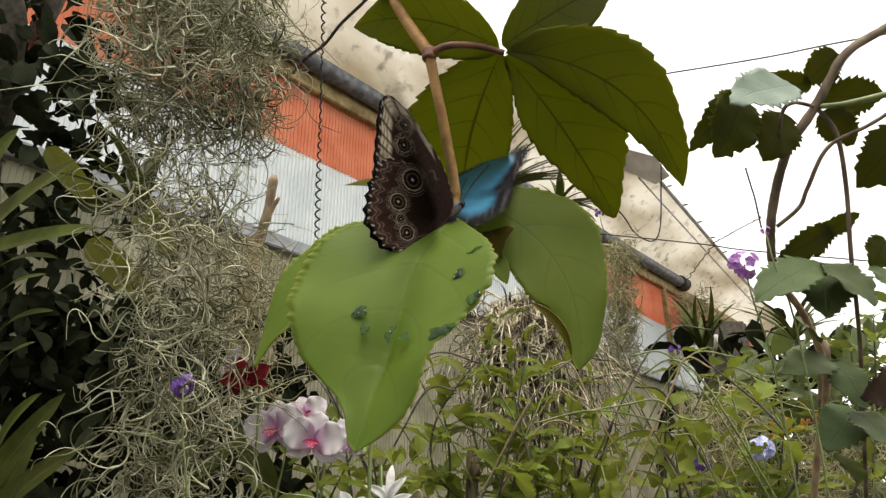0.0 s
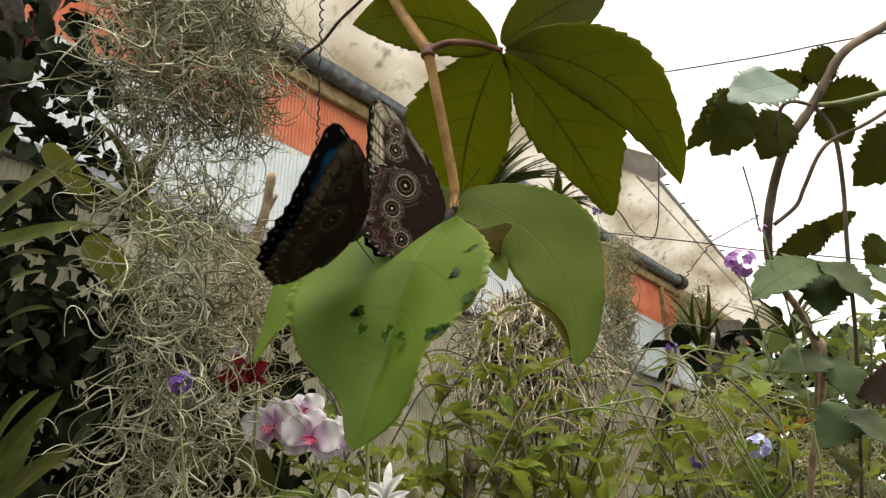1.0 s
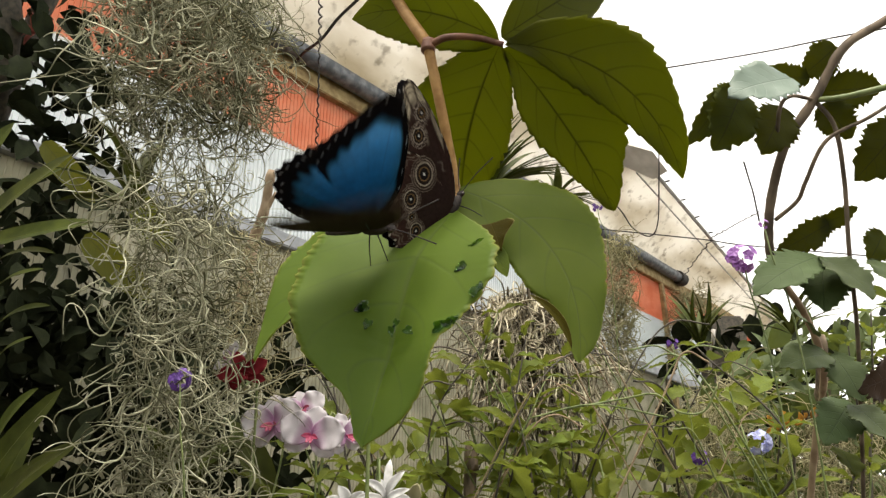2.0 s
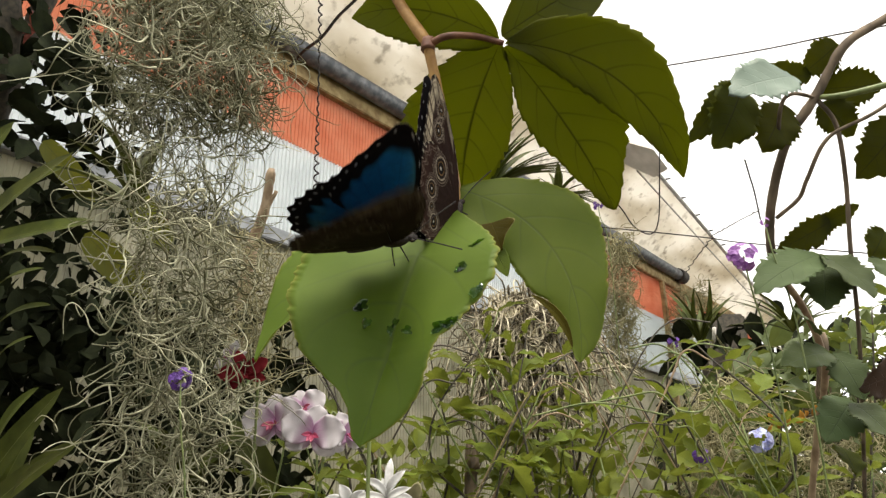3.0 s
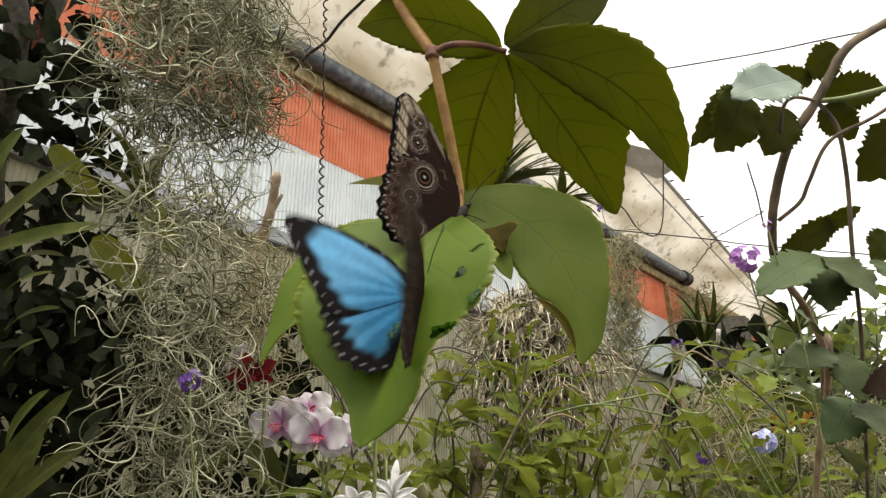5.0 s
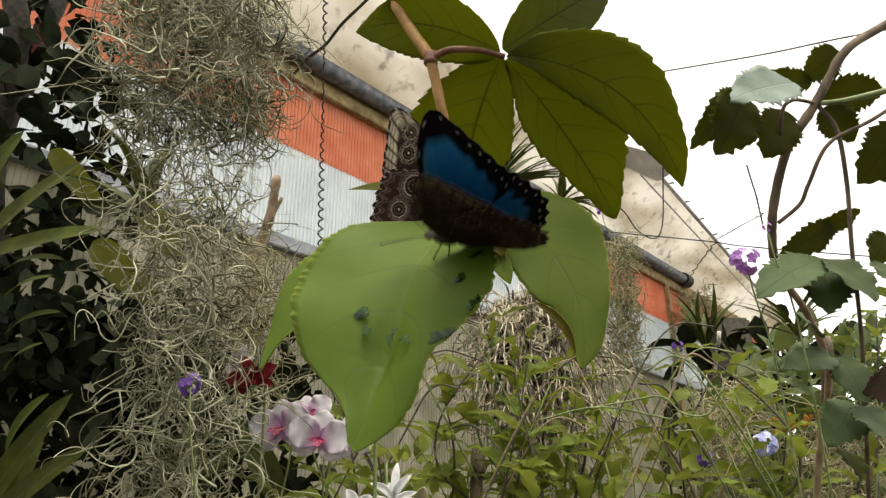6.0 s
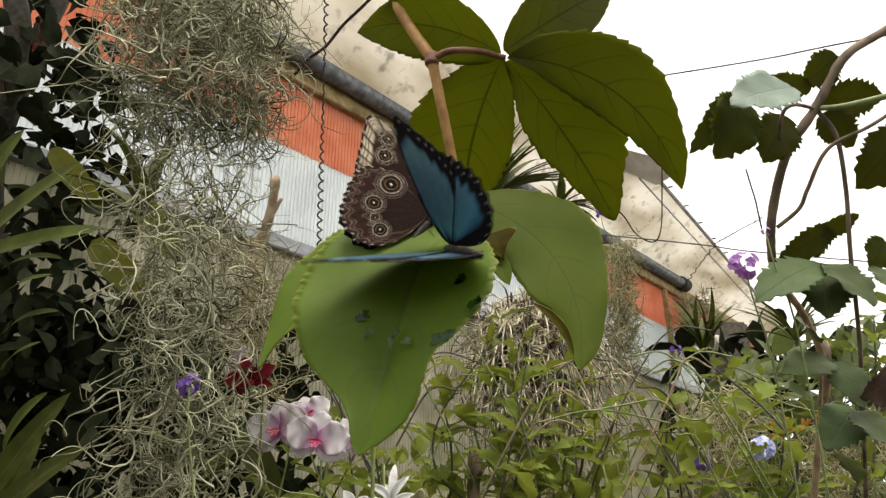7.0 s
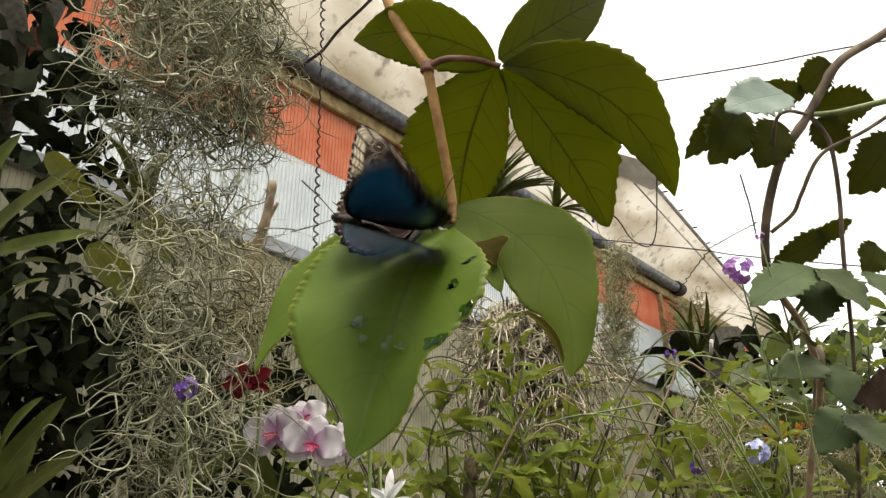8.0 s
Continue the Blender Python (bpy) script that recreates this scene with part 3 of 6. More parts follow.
leaf("small_leaf", (0.006, 0.409, 1.705), (-0.073, 0.444, 1.731), 0.0174, (0, -0.8, 0.5), M_leaf_under, lower, peak=0.5, base=0.7, sharp=1.0, n=16, m=4, seed=9, origin=NODE)
leaf("small_leaf", (0.004, 0.405, 1.686), (-0.005, 0.406, 1.712), 0.0145, (0.2, -0.8, 0.5), M_leaf_big, lower, peak=0.5, base=0.6, sharp=0.8, n=16, m=4, seed=10, origin=NODE)

# drops of water on the broad leaflet
M_water, wat_n, wat_l, wat_b = material("water")
wat_b.inputs["Base Color"].default_value = (0.30, 0.48, 0.16, 1)
wat_b.inputs["Specular IOR Level"].default_value = 0.3
wat_b.inputs["Transmission Weight"].default_value, wat_b.inputs["IOR"].default_value, wat_b.inputs["Roughness"].default_value = 1.0, 1.33, 0.03
DROPS = ((20.9, 84.4, 3.0, 1.0), (22.5, 86.0, 2.0, 1.3), (14.4, 94.6, 2.6, 0.8), (-0.8, 97.5, 1.7, 1.5), (-1.9, 93.1, 1.5, 1.3), (-10.3, 97.4, 2.4, 0.8), (-27.6, 95.5, 2.8, 1.0), (-31.5, 93.5, 2.6, 0.9), (-35, 91.5, 1.8, 1.0),
         (-29.0, 40.6, 3.2, 0.9), (-33.1, 38.1, 2.8, 1.2), (-29.0, 56.3, 2.6, 1.2), (-27.0, 58.5, 1.8, 1.0), (-41.9, 74.4, 2.2, 1.5), (-43.5, 71.5, 1.6, 1.2))
for i, (x_at, y_at, size, long) in enumerate(DROPS):
    bm = bmesh.new()
    bmesh.ops.create_icosphere(bm, subdivisions=3, radius=1.0)
    for q in bm.verts:
        a = math.atan2(q.co.y, q.co.x)
        w = 1 + 0.22 * math.sin(3 * a + i) + 0.16 * math.sin(5 * a + 2.1 * i)
        q.co = Vector((q.co.x * w * size * 1.25e-3, q.co.y * w * size * long * 1.25e-3, max(q.co.z, -0.25) * size * 0.2e-3))
    for fc in bm.faces:
        fc.smooth = True
    vy = y_at / 154.4
    lift = 0.1 * 0.1544 * 4 * vy * (1 - vy) + 0.09 * abs(x_at / 1000 - 0.02 * 0.1544 * 4 * vy * (1 - vy)) ** 1.4 / 0.06 ** 0.4
    steep = math.degrees(math.atan(0.4 * (1 - 2 * vy)))
    part("water_drop", bm, M_water, front, m=pose(x_at / 1000, y_at / 1000, lift + 0.0003, steep, 0, 35 * math.sin(i * 2.3)))

# ---- grey moss curtain ----
def strands(count, seed, place, length, curl, sag, k=13):
    """Curling strands: place(n) gives their starts; each wanders with smooth turns and hangs by sag."""
    rg = np.random.default_rng(seed)
    p0 = place(rg, count)
    d = rg.normal(0, 1, (count, 3))
    d[:, 2] -= sag
    d /= np.linalg.norm(d, axis=1, keepdims=True)
    axis = rg.normal(0, 1, (count, 3))
    axis /= np.linalg.norm(axis, axis=1, keepdims=True)
    turn = rg.normal(0, curl, (count, 1))
    step = (rg.uniform(*length, count) / (k - 1))[:, None]
    pts, p = [p0], p0.copy()
    for i in range(k - 1):
        turn = turn * 0.86 + rg.normal(0, curl * 0.42, (count, 1))
        d = d + np.cross(axis, d) * turn + np.array([0, 0, -0.05 * sag])
        d /= np.linalg.norm(d, axis=1, keepdims=True)
        p = p + d * step
        pts.append(p.copy())
    return np.stack(pts, 1)


def column(lo_l, lo_r, hi_l, hi_r, deep, power=1.0):
    """Starts inside a hanging curtain between a lower and an upper edge, each from left to right."""
    a, b, c, d = (np.array(q) for q in (lo_l, lo_r, hi_l, hi_r))

    def place(rg, n):
        s, t = rg.uniform(0, 1, (n, 1)), rg.uniform(0, 1, (n, 1)) ** power
        s = 0.5 + (s - 0.5) * (0.8 + 0.4 * rg.uniform(0, 1, (n, 1)))
        p = (a * (1 - s) + b * s) * (1 - t) + (c * (1 - s) + d * s) * t
        p[:, 1] += rg.normal(0, deep, n)
        return p
    return place


def moss(name, label, starts, count, seed, r, length, curl, sag, mat, origin, k=13):
    pts = strands(count, seed, starts, length, curl, sag, k)
    rg = np.random.default_rng(seed + 1)
    rad = r * rg.uniform(0.6, 1.2, count)
    v, q = tubes(pts, rad, rad * 0.35, 3)
    ob = part(name, mesh_quads(name, v - np.array(origin), q), mat)
    ob.location = origin
    return tagged(ob, label, "moss", kind="stuff")


moss("spanish_moss", "thick curtain of grey-green curling moss strands", column((-0.321, 0.781, 1.488), (-0.225, 0.781, 1.488), (-0.439, 0.736, 2.214), (-0.242, 0.736, 2.214), 0.04, 0.85), 950, 11, 0.00115, (0.05, 0.13), 0.52, 0.45, M_moss, (-0.374, 0.736, 2.214), 22)
moss("spanish_moss", "dense tuft of fine grey moss", column((-0.396, 0.731, 1.96), (-0.217, 0.731, 1.96), (-0.443, 0.736, 2.214), (-0.227, 0.736, 2.214), 0.05), 1050, 12, 0.0014, (0.06, 0.14), 0.5, 0.4, M_moss, (-0.37, 0.744, 2.222), 18)
moss("spanish_moss", "loose trailing end of the moss curtain", column((-0.326, 0.76, 1.489), (-0.218, 0.76, 1.489), (-0.35, 0.67, 1.844), (-0.234, 0.67, 1.844), 0.03), 250, 13, 0.0013, (0.07, 0.16), 0.46, 0.5, M_moss, (-0.325, 0.693, 1.787), 24)
moss("spanish_moss", "fine yellowish moss behind the curtain", column((-0.312, 1.006, 1.679), (-0.239, 1.003, 1.687), (-0.343, 1.006, 1.946), (-0.272, 1.02, 1.913), 0.05), 300, 14, 0.0012, (0.06, 0.13), 0.5, 0.3, M_moss_dry, (-0.299, 1.016, 1.921), 18)

# ---- dark tree and strap leaves at the edge ----
def scatter_leaves(name, count, seed, place, size, mat, parent, face=(0, -0.6, 0.6), spread=0.9, label="", wide=0.55, origin=(0, 0, 0)):
    """Many small leaves in one mesh; each a folded blade."""
    rg = np.random.default_rng(seed)
    pts = place(rg, count)
    V, Q, T = [], [], []
    k = 0
    for p in pts:
        L = rg.uniform(*size)
        v, q, uv = blade(L, L * wide * rg.uniform(0.8, 1.2), n=4, m=2, peak=0.42, base=0.5, cup=0.25, arch=0.08)
        d = Vector(rg.normal(0, 1, 3))
        d.z -= 0.5
        m = np.array(span((0, 0, 0), d, Vector(face) + Vector(rg.normal(0, spread, 3))))
        V.append(v @ m[:3, :3].T + p - np.array(origin))
        Q.append(q + k)
        T.append(uv)
        k += len(v)
    return part(name, mesh_quads(name, np.vstack(V), np.vstack(Q), np.vstack(T)), mat, parent, label)


TREE = Vector((-1.029, 1.6, 1.543))
TREE.z = 0
tree = thing("ivy_tree", TREE, "dark tree trunk overgrown with shaded glossy leaves", "tree")
stem("trunk", [(TREE.x, TREE.y, 0), (-1.004, 1.509, 1.769), (-1.025, 1.371, 2.245), (-0.941, 1.298, 2.559), (-0.862, 1.27, 2.894)], 0.036, 0.022, M_stem_dark, tree, "dark trunk", knots=0.08, sides=10)
stem("limb", [(-1.013, 1.347, 2.304), (-0.931, 1.203, 2.526), (-0.992, 1.135, 2.696)], 0.03, 0.02, M_stem_dark, tree, "dark limb", knots=0.08)
# crown and undergrowth carry their shade as near-black leaf colour
scatter_leaves("crown", 570, 21, column((-1.029, 1.623, 1.487), (-0.712, 1.623, 1.487), (-0.993, 1.239, 2.703), (-0.798, 1.239, 2.703), 0.12), (0.05, 0.085), M_leaf_shade, tree, origin=TREE)
scatter_leaves("undergrowth", 900, 22, column((-0.994, 1.573, 1.476), (-0.30, 1.628, 1.475), (-1.029, 1.409, 2.018), (-0.31, 1.541, 1.90), 0.12, 0.72), (0.04, 0.08), M_leaf_shade, tree, origin=TREE)
bract = thing("red_bromeliad", (-0.893, 1.25, 2.516), "small red bromeliad bracts high in the dark tree", "plant")
for i in range(7):
    leaf("bract", (-0.893, 1.25, 2.516), Vector((-0.893, 1.25, 2.516)) + Vector((0.045 * math.cos(i * 0.9), -0.02, 0.05 * math.sin(i * 0.9 + 0.4))), 0.016, (0, -1, 0.3), M_bract, bract, n=8, m=2, peak=0.4, base=0.5, cup=0.4, arch=0.1, thick=0.0006, seed=i)
STRAP = Vector((-0.767, 1.006, 1.679))
STRAP.z = 0
strap = thing("strap_plant", STRAP, "clump of long arching green strap leaves", "plant")
for i, (b, t, w) in enumerate((((-0.767, 0.963, 1.785), (-0.501, 0.833, 1.975), 62), ((-0.767, 0.945, 1.83), (-0.47, 0.868, 1.887), 66), ((-0.69, 1.04, 1.463), (-0.519, 0.953, 1.678), 60), ((-0.632, 0.977, 1.485), (-0.47, 0.929, 1.604), 52), ((-0.718, 0.921, 1.89), (-0.613, 0.86, 2.041), 50), ((-0.652, 1.042, 1.456), (-0.588, 1.024, 1.634), 50))):
    leaf("strap", b, t, w * 0.95 / 1231 * 0.85, (0.3, -0.8, 0.5), M_leaf_strap, strap, n=14, m=3, peak=0.5, base=0.3, sharp=0.5, cup=0.25, arch=0.05, seed=i)
STRAPS = (((-0.656, 0.93, 1.912), (-0.532, 0.87, 1.973), 20), ((-0.655, 0.95, 1.858), (-0.532, 0.89, 1.85), 17), ((-0.61, 0.9, 1.798), (-0.512, 0.84, 1.809), 16), ((-0.631, 0.95, 1.76), (-0.523, 0.89, 1.775), 18), ((-0.599, 0.92, 1.702), (-0.519, 0.86, 1.725), 15), ((-0.56, 0.9, 1.59), (-0.486, 0.84, 1.657), 20), ((-0.527, 0.9, 1.537), (-0.439, 0.84, 1.584), 18), ((-0.672, 0.93, 1.977), (-0.625, 0.87, 2.033), 16))
for i, (b, t, w) in enumerate(STRAPS):
    leaf("strap", b, t, w / 1000, (0.3, -0.8, 0.5), M_leaf_strap, strap, n=14, m=3, peak=0.45, base=0.3, sharp=0.6, cup=0.25, arch=0.07, bend=0.03 * (-1) ** i, seed=20 + i)
for i, (b, t, w) in enumerate((((-0.79, 1.2, 2.21), (-0.646, 1.17, 2.06), 46), ((-0.60, 1.2, 2.10), (-0.48, 1.16, 1.95), 52), ((-0.67, 1.2, 2.01), (-0.51, 1.17, 1.87), 60))):
    leaf("broad_leaf", b, t, w / 1000, (0.3, -0.9, -0.25), M_leaf_right_under, strap, "broad grey-green leaf behind the moss", n=14, m=4, peak=0.5, base=0.4, sharp=0.6, cup=0.2, arch=0.05, seed=40 + i)
for i in range(4):
    stem("leaf_base", [(STRAP.x + 0.03 * i, STRAP.y, 0), (STRAP.x + 0.03 * i, STRAP.y + 0.02, 0.9), ((-0.735, 0.963, 1.785), (-0.682, 1.031, 1.484), (-0.652, 1.042, 1.456), (-0.743, 0.982, 1.74))[i]], 0.03, 0.015, M_stem_dark, strap, "dark cane")

# ---- climbing vine on the other side ----
RV = Vector((0.382, 0.854, 1.523))
RV.z = 0
rvine = thing("toothed_vine", RV, "woody climbing vine with toothed leaves", "vine")
stem("main_stem", [(0.558, 0.586, 2.053), (0.478, 0.605, 2.005), (0.425, 0.608, 1.97), (0.394, 0.628, 1.92), (0.363, 0.647, 1.874), (0.352, 0.679, 1.821), (0.356, 0.707, 1.78), (0.373, 0.737, 1.758)], 0.0050, 0.0047, M_bark, rvine, "grey-brown woody stem", knots=0.06, per=10)
stem("lower_stem", [(0.373, 0.736, 1.76), (0.439, 0.819, 1.742), (0.491, 0.894, 1.689), (0.508, 0.979, 1.613), (0.511, 1.035, 1.528), (0.511, 1.082, 1.411), (0.511, 1.138, 1.272)], 0.0042, 0.0048, M_dry_stem, rvine, "thin tan stem", knots=0.06, per=10)
stem("branch", [(0.394, 0.629, 1.919), (0.419, 0.61, 1.911), (0.487, 0.586, 1.918)], 0.0028, 0.0038, M_stem_green, rvine, "pale green twig")
stem("branch", [(0.394, 0.629, 1.919), (0.41, 0.631, 1.887), (0.42, 0.652, 1.835), (0.425, 0.679, 1.769), (0.44, 0.726, 1.677), (0.458, 0.811, 1.522), (0.458, 0.848, 1.43), (0.458, 0.892, 1.321)], 0.0024, 0.0020, M_bark, rvine, "thin brown runner")
stem("branch", [(0.501, 0.604, 1.928), (0.442, 0.618, 1.892), (0.396, 0.627, 1.869), (0.38, 0.652, 1.835), (0.376, 0.669, 1.82), (0.357, 0.686, 1.805)], 0.0020, 0.0022, M_bark, rvine, "curling brown branch")
stem("branch", [(0.394, 0.629, 1.919), (0.36, 0.61, 1.911), (0.348, 0.615, 1.9), (0.351, 0.644, 1.867)], 0.0018, 0.0022, M_bark, rvine)
rl = dict(n=60, m=5, teeth=10, tooth=0.5, wave=0.03, thick=0.0004)
DOWN = (0, -0.8, -0.5)
UP = (0, -0.72, 0.62)
PALE = (0.1, -0.95, 0.28)
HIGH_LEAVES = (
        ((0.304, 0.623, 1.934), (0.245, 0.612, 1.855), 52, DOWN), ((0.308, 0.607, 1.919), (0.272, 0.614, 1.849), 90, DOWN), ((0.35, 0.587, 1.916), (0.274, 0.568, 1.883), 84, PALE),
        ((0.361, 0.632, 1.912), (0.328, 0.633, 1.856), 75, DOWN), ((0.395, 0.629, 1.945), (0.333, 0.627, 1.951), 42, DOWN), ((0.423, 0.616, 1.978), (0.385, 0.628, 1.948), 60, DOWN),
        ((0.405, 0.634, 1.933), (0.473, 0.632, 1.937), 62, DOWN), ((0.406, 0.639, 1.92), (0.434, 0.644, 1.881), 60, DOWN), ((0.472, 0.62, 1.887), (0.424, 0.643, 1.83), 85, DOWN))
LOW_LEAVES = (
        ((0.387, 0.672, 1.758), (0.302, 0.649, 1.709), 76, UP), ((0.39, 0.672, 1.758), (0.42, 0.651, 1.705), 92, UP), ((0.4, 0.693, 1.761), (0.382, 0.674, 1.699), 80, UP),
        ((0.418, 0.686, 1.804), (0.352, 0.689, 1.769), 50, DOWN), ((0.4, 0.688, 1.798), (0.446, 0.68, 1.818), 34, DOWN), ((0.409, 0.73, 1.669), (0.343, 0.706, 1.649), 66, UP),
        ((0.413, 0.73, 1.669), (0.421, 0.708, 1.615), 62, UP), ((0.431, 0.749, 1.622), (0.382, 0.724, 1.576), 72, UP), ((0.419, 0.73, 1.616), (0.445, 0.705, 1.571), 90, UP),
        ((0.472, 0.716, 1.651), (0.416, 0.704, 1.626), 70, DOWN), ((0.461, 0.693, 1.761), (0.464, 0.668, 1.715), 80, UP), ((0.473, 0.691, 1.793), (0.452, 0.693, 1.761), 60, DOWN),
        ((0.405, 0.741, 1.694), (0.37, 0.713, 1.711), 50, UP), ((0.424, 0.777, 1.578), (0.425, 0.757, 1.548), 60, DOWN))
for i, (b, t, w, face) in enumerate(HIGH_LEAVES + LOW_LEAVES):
    leaf("leaf", b, t, w * 0.72 / 1231 * 1.15, Vector(face) + Vector((random.uniform(-.25, .25), 0, 0)), M_leaf_red if i == 18 else M_leaf_sheen if face == PALE else M_leaf_right if face in (UP, PALE) else M_leaf_right_under, rvine, peak=0.45, base=0.5, seed=30 + i, **rl)

# ---- flowering shrubs in front of the wall ----
SMALL = []
for i in range(5):
    v_, q_, t_ = blade(1.0, 0.40 + 0.05 * i, n=28, m=3, peak=0.36, base=0.6, sharp=1.1, teeth=8, tooth=0.75, cup=0.3, arch=0.03 + 0.05 * i, wave=0.06, seed=50 + i, bend=0.03 * (i - 2))
    me_ = mesh_quads("leaf", v_, q_, t_)
    me_.materials.append(M_leaf_shrub)
    SMALL.append(me_)


def shrub(name, label, root, tips, seed, leaf_len=(0.044, 0.096), gap=0.062, r=0.0024):
    """A shrub: stalks rise from the root and bow to their tips, with pairs of toothed leaves on their upper part."""
    rg = np.random.default_rng(seed)
    ob = thing(name, root, label, "shrub", "shrubs along the wall")
    for tip in tips:
        tip = Vector(tip)
        start = Vector((tip.x * 0.6 + root[0] * 0.4, tip.y + rg.uniform(0, 0.1), tip.z - 0.5))
        bow = Vector((rg.normal(0, 0.05), rg.normal(0, 0.05), 0.05))
        pts = smooth_path([Vector(root), start, (start + tip) / 2 + bow, tip], 12)
        v, q = tubes((pts - np.array(root))[None], r * 1.6, r * 0.6, 6)
        part("stalk", mesh_quads("stalk", v, q), M_stem_green if rg.uniform() < 0.35 else M_stem_dark, ob)
        seg = np.linalg.norm(np.diff(pts, axis=0), axis=1)
        run = np.concatenate([[0], np.cumsum(seg)])
        s, side = run[-1], rg.uniform(0, 6.28)
        while s > run[-1] - 0.36:
            p = np.array([np.interp(s, run, pts[:, c]) for c in range(3)])
            side += 1.57 + rg.normal(0, 0.3)
            for k in (0, 1):
                a = side + math.pi * k
                d = Vector((math.cos(a), math.sin(a) * 0.8, rg.uniform(-0.15, 0.5)))
                L = rg.uniform(*leaf_len) * (0.55 if s > run[-1] - 0.02 else 1.0)
                face = Vector((rg.normal(0, 0.3), -0.3 + rg.normal(0, 0.3), 1))
                m = span(p, Vector(p) + d, face, root) @ Matrix.Diagonal((L * 0.78, L * 1.12, L, 1))
                part("leaf", SMALL[rg.integers(0, 5)], None, ob, m=m)
            s -= gap * rg.uniform(0.7, 1.4)
    return ob


def at_ground(p):
    return (p[0], p[1], 0.0)


shrub("flowering_shrub", "leafy green shrub with toothed leaves before the wall", at_ground((-0.068, 1.38, 1.555)), [(-0.181, 1.153, 1.715), (-0.12, 1.127, 1.648), (-0.013, 1.181, 1.646), (-0.072, 1.101, 1.578), (-0.025, 1.284, 1.792), (-0.191, 1.076, 1.641), (-0.242, 1.088, 1.609)], 61)
shrub("flowering_shrub", "leafy green shrub with toothed leaves before the roots", at_ground((0.207, 1.38, 1.555)), [(0.101, 1.252, 1.87), (0.148, 1.219, 1.819), (0.074, 1.2, 1.733), (0.146, 1.164, 1.689), (0.22, 1.204, 1.724), (0.202, 1.137, 1.623), (0.277, 1.171, 1.672), (0.125, 1.098, 1.586), (0.123, 1.284, 1.792), (0.22, 1.317, 1.844), (0.27, 1.292, 1.772), (0.104, 1.127, 1.648), (0.079, 1.219, 1.819), (0.113, 1.153, 1.715), (0.176, 1.191, 1.756)], 62, leaf_len=(0.046, 0.1))
shrub("flowering_shrub", "tall light-green shrub by the grey post", at_ground((0.439, 1.38, 1.555)), [(0.453, 1.227, 1.8), (0.386, 1.189, 1.761), (0.323, 1.164, 1.689), (0.363, 1.14, 1.615), (0.535, 1.308, 1.733), (0.235, 1.095, 1.594), (0.474, 1.236, 1.643)], 63)
shrub("flowering_shrub", "light-green shrub with blue flowers", at_ground((0.701, 1.486, 1.559)), [(0.633, 1.391, 1.793), (0.581, 1.229, 1.661), (0.51, 1.199, 1.602), (0.434, 1.157, 1.573), (0.921, 1.445, 1.927), (0.873, 1.473, 1.86), (0.737, 1.258, 1.589)], 64)

# ---- hanging roots and moss in the middle distance ----


def dome(centre, wide, tall):
    """Starts spread over a hanging dome."""
    c = np.array(centre)

    def place(rg, n):
        d = rg.normal(0, 1, (n, 3))
        d /= np.linalg.norm(d, axis=1, keepdims=True)
        return c + d * np.array([wide, wide * 0.6, tall]) * rg.uniform(0.6, 1, (n, 1))
    return place


roots_p = strands(600, 71, dome((0.215, 1.707, 1.985), 0.14, 0.10), (0.18, 0.46), 0.6, 5.0, k=22)
rv_, rq_ = tubes(roots_p, 0.0024, 0.0012, 4)
tagged(part("root_basket", mesh_quads("root_basket", rv_ - np.array((0.228, 1.712, 2.067)), rq_), M_root, None, m=Matrix.Translation((0.228, 1.712, 2.067))), "hanging bundle of pale dry orchid air roots", "plant roots", kind="stuff")
moss("spanish_moss", "yellowish moss tuft hanging below the eave pipe", column((0.502, 2.186, 1.961), (0.61, 2.186, 1.961), (0.535, 2.125, 2.381), (0.609, 2.125, 2.381), 0.05), 900, 72, 0.002, (0.05, 0.1), 0.6, 0.5, M_moss_dry, (0.572, 2.125, 2.381))
moss("spanish_moss", "dry moss tuft hanging from the pipe's end", column((1.48, 4.544, 2.534), (1.742, 4.544, 2.534), (1.603, 4.566, 3.012), (1.779, 4.566, 3.012), 0.08), 500, 73, 0.004, (0.08, 0.16), 0.6, 0.5, M_moss_dry, (1.662, 4.566, 3.012))

# ---- orchids ----


def petal_material(name, tip, foot, reach, share=0.25):
    """A petal that deepens from its tip to its foot, with fine streaks along it."""
    m, nodes, links, bsdf = material(name)
    uv = nodes.new("ShaderNodeUVMap")
    sep = nodes.new("ShaderNodeSeparateXYZ")
    links.new(uv.outputs[0], sep.inputs[0])
    col, fac = noise_mix(nodes, links, 60, tip, tuple(c * 0.88 for c in tip), 4.0)
    wav = nodes.new("ShaderNodeTexNoise")
    wav.inputs["Scale"].default_value = 30
    mp = nodes.new("ShaderNodeMapping")
    mp.inputs["Scale"].default_value = (1, 0.06, 1)
    links.new(uv.outputs[0], mp.inputs["Vector"])
    links.new(mp.outputs[0], wav.inputs["Vector"])
    near = math_node(nodes, links, "SUBTRACT", 1.0, math_node(nodes, links, "DIVIDE", sep.outputs[1], reach), clamp=True)
    f = math_node(nodes, links, "MULTIPLY", near, math_node(nodes, links, "MULTIPLY_ADD", wav.outputs["Fac"], 1.2, 0.2), clamp=True)
    skin = mix_col(nodes, links, f, col, foot)
    links.new(skin, bsdf.inputs["Base Color"])
    bsdf.inputs["Roughness"].default_value, bsdf.inputs["Specular IOR Level"].default_value = 0.8, 0.15
    bump(nodes, links, wav.outputs["Fac"], bsdf, 0.2, 0.0006)
    add_through(nodes, links, bsdf, skin, share)
    return m


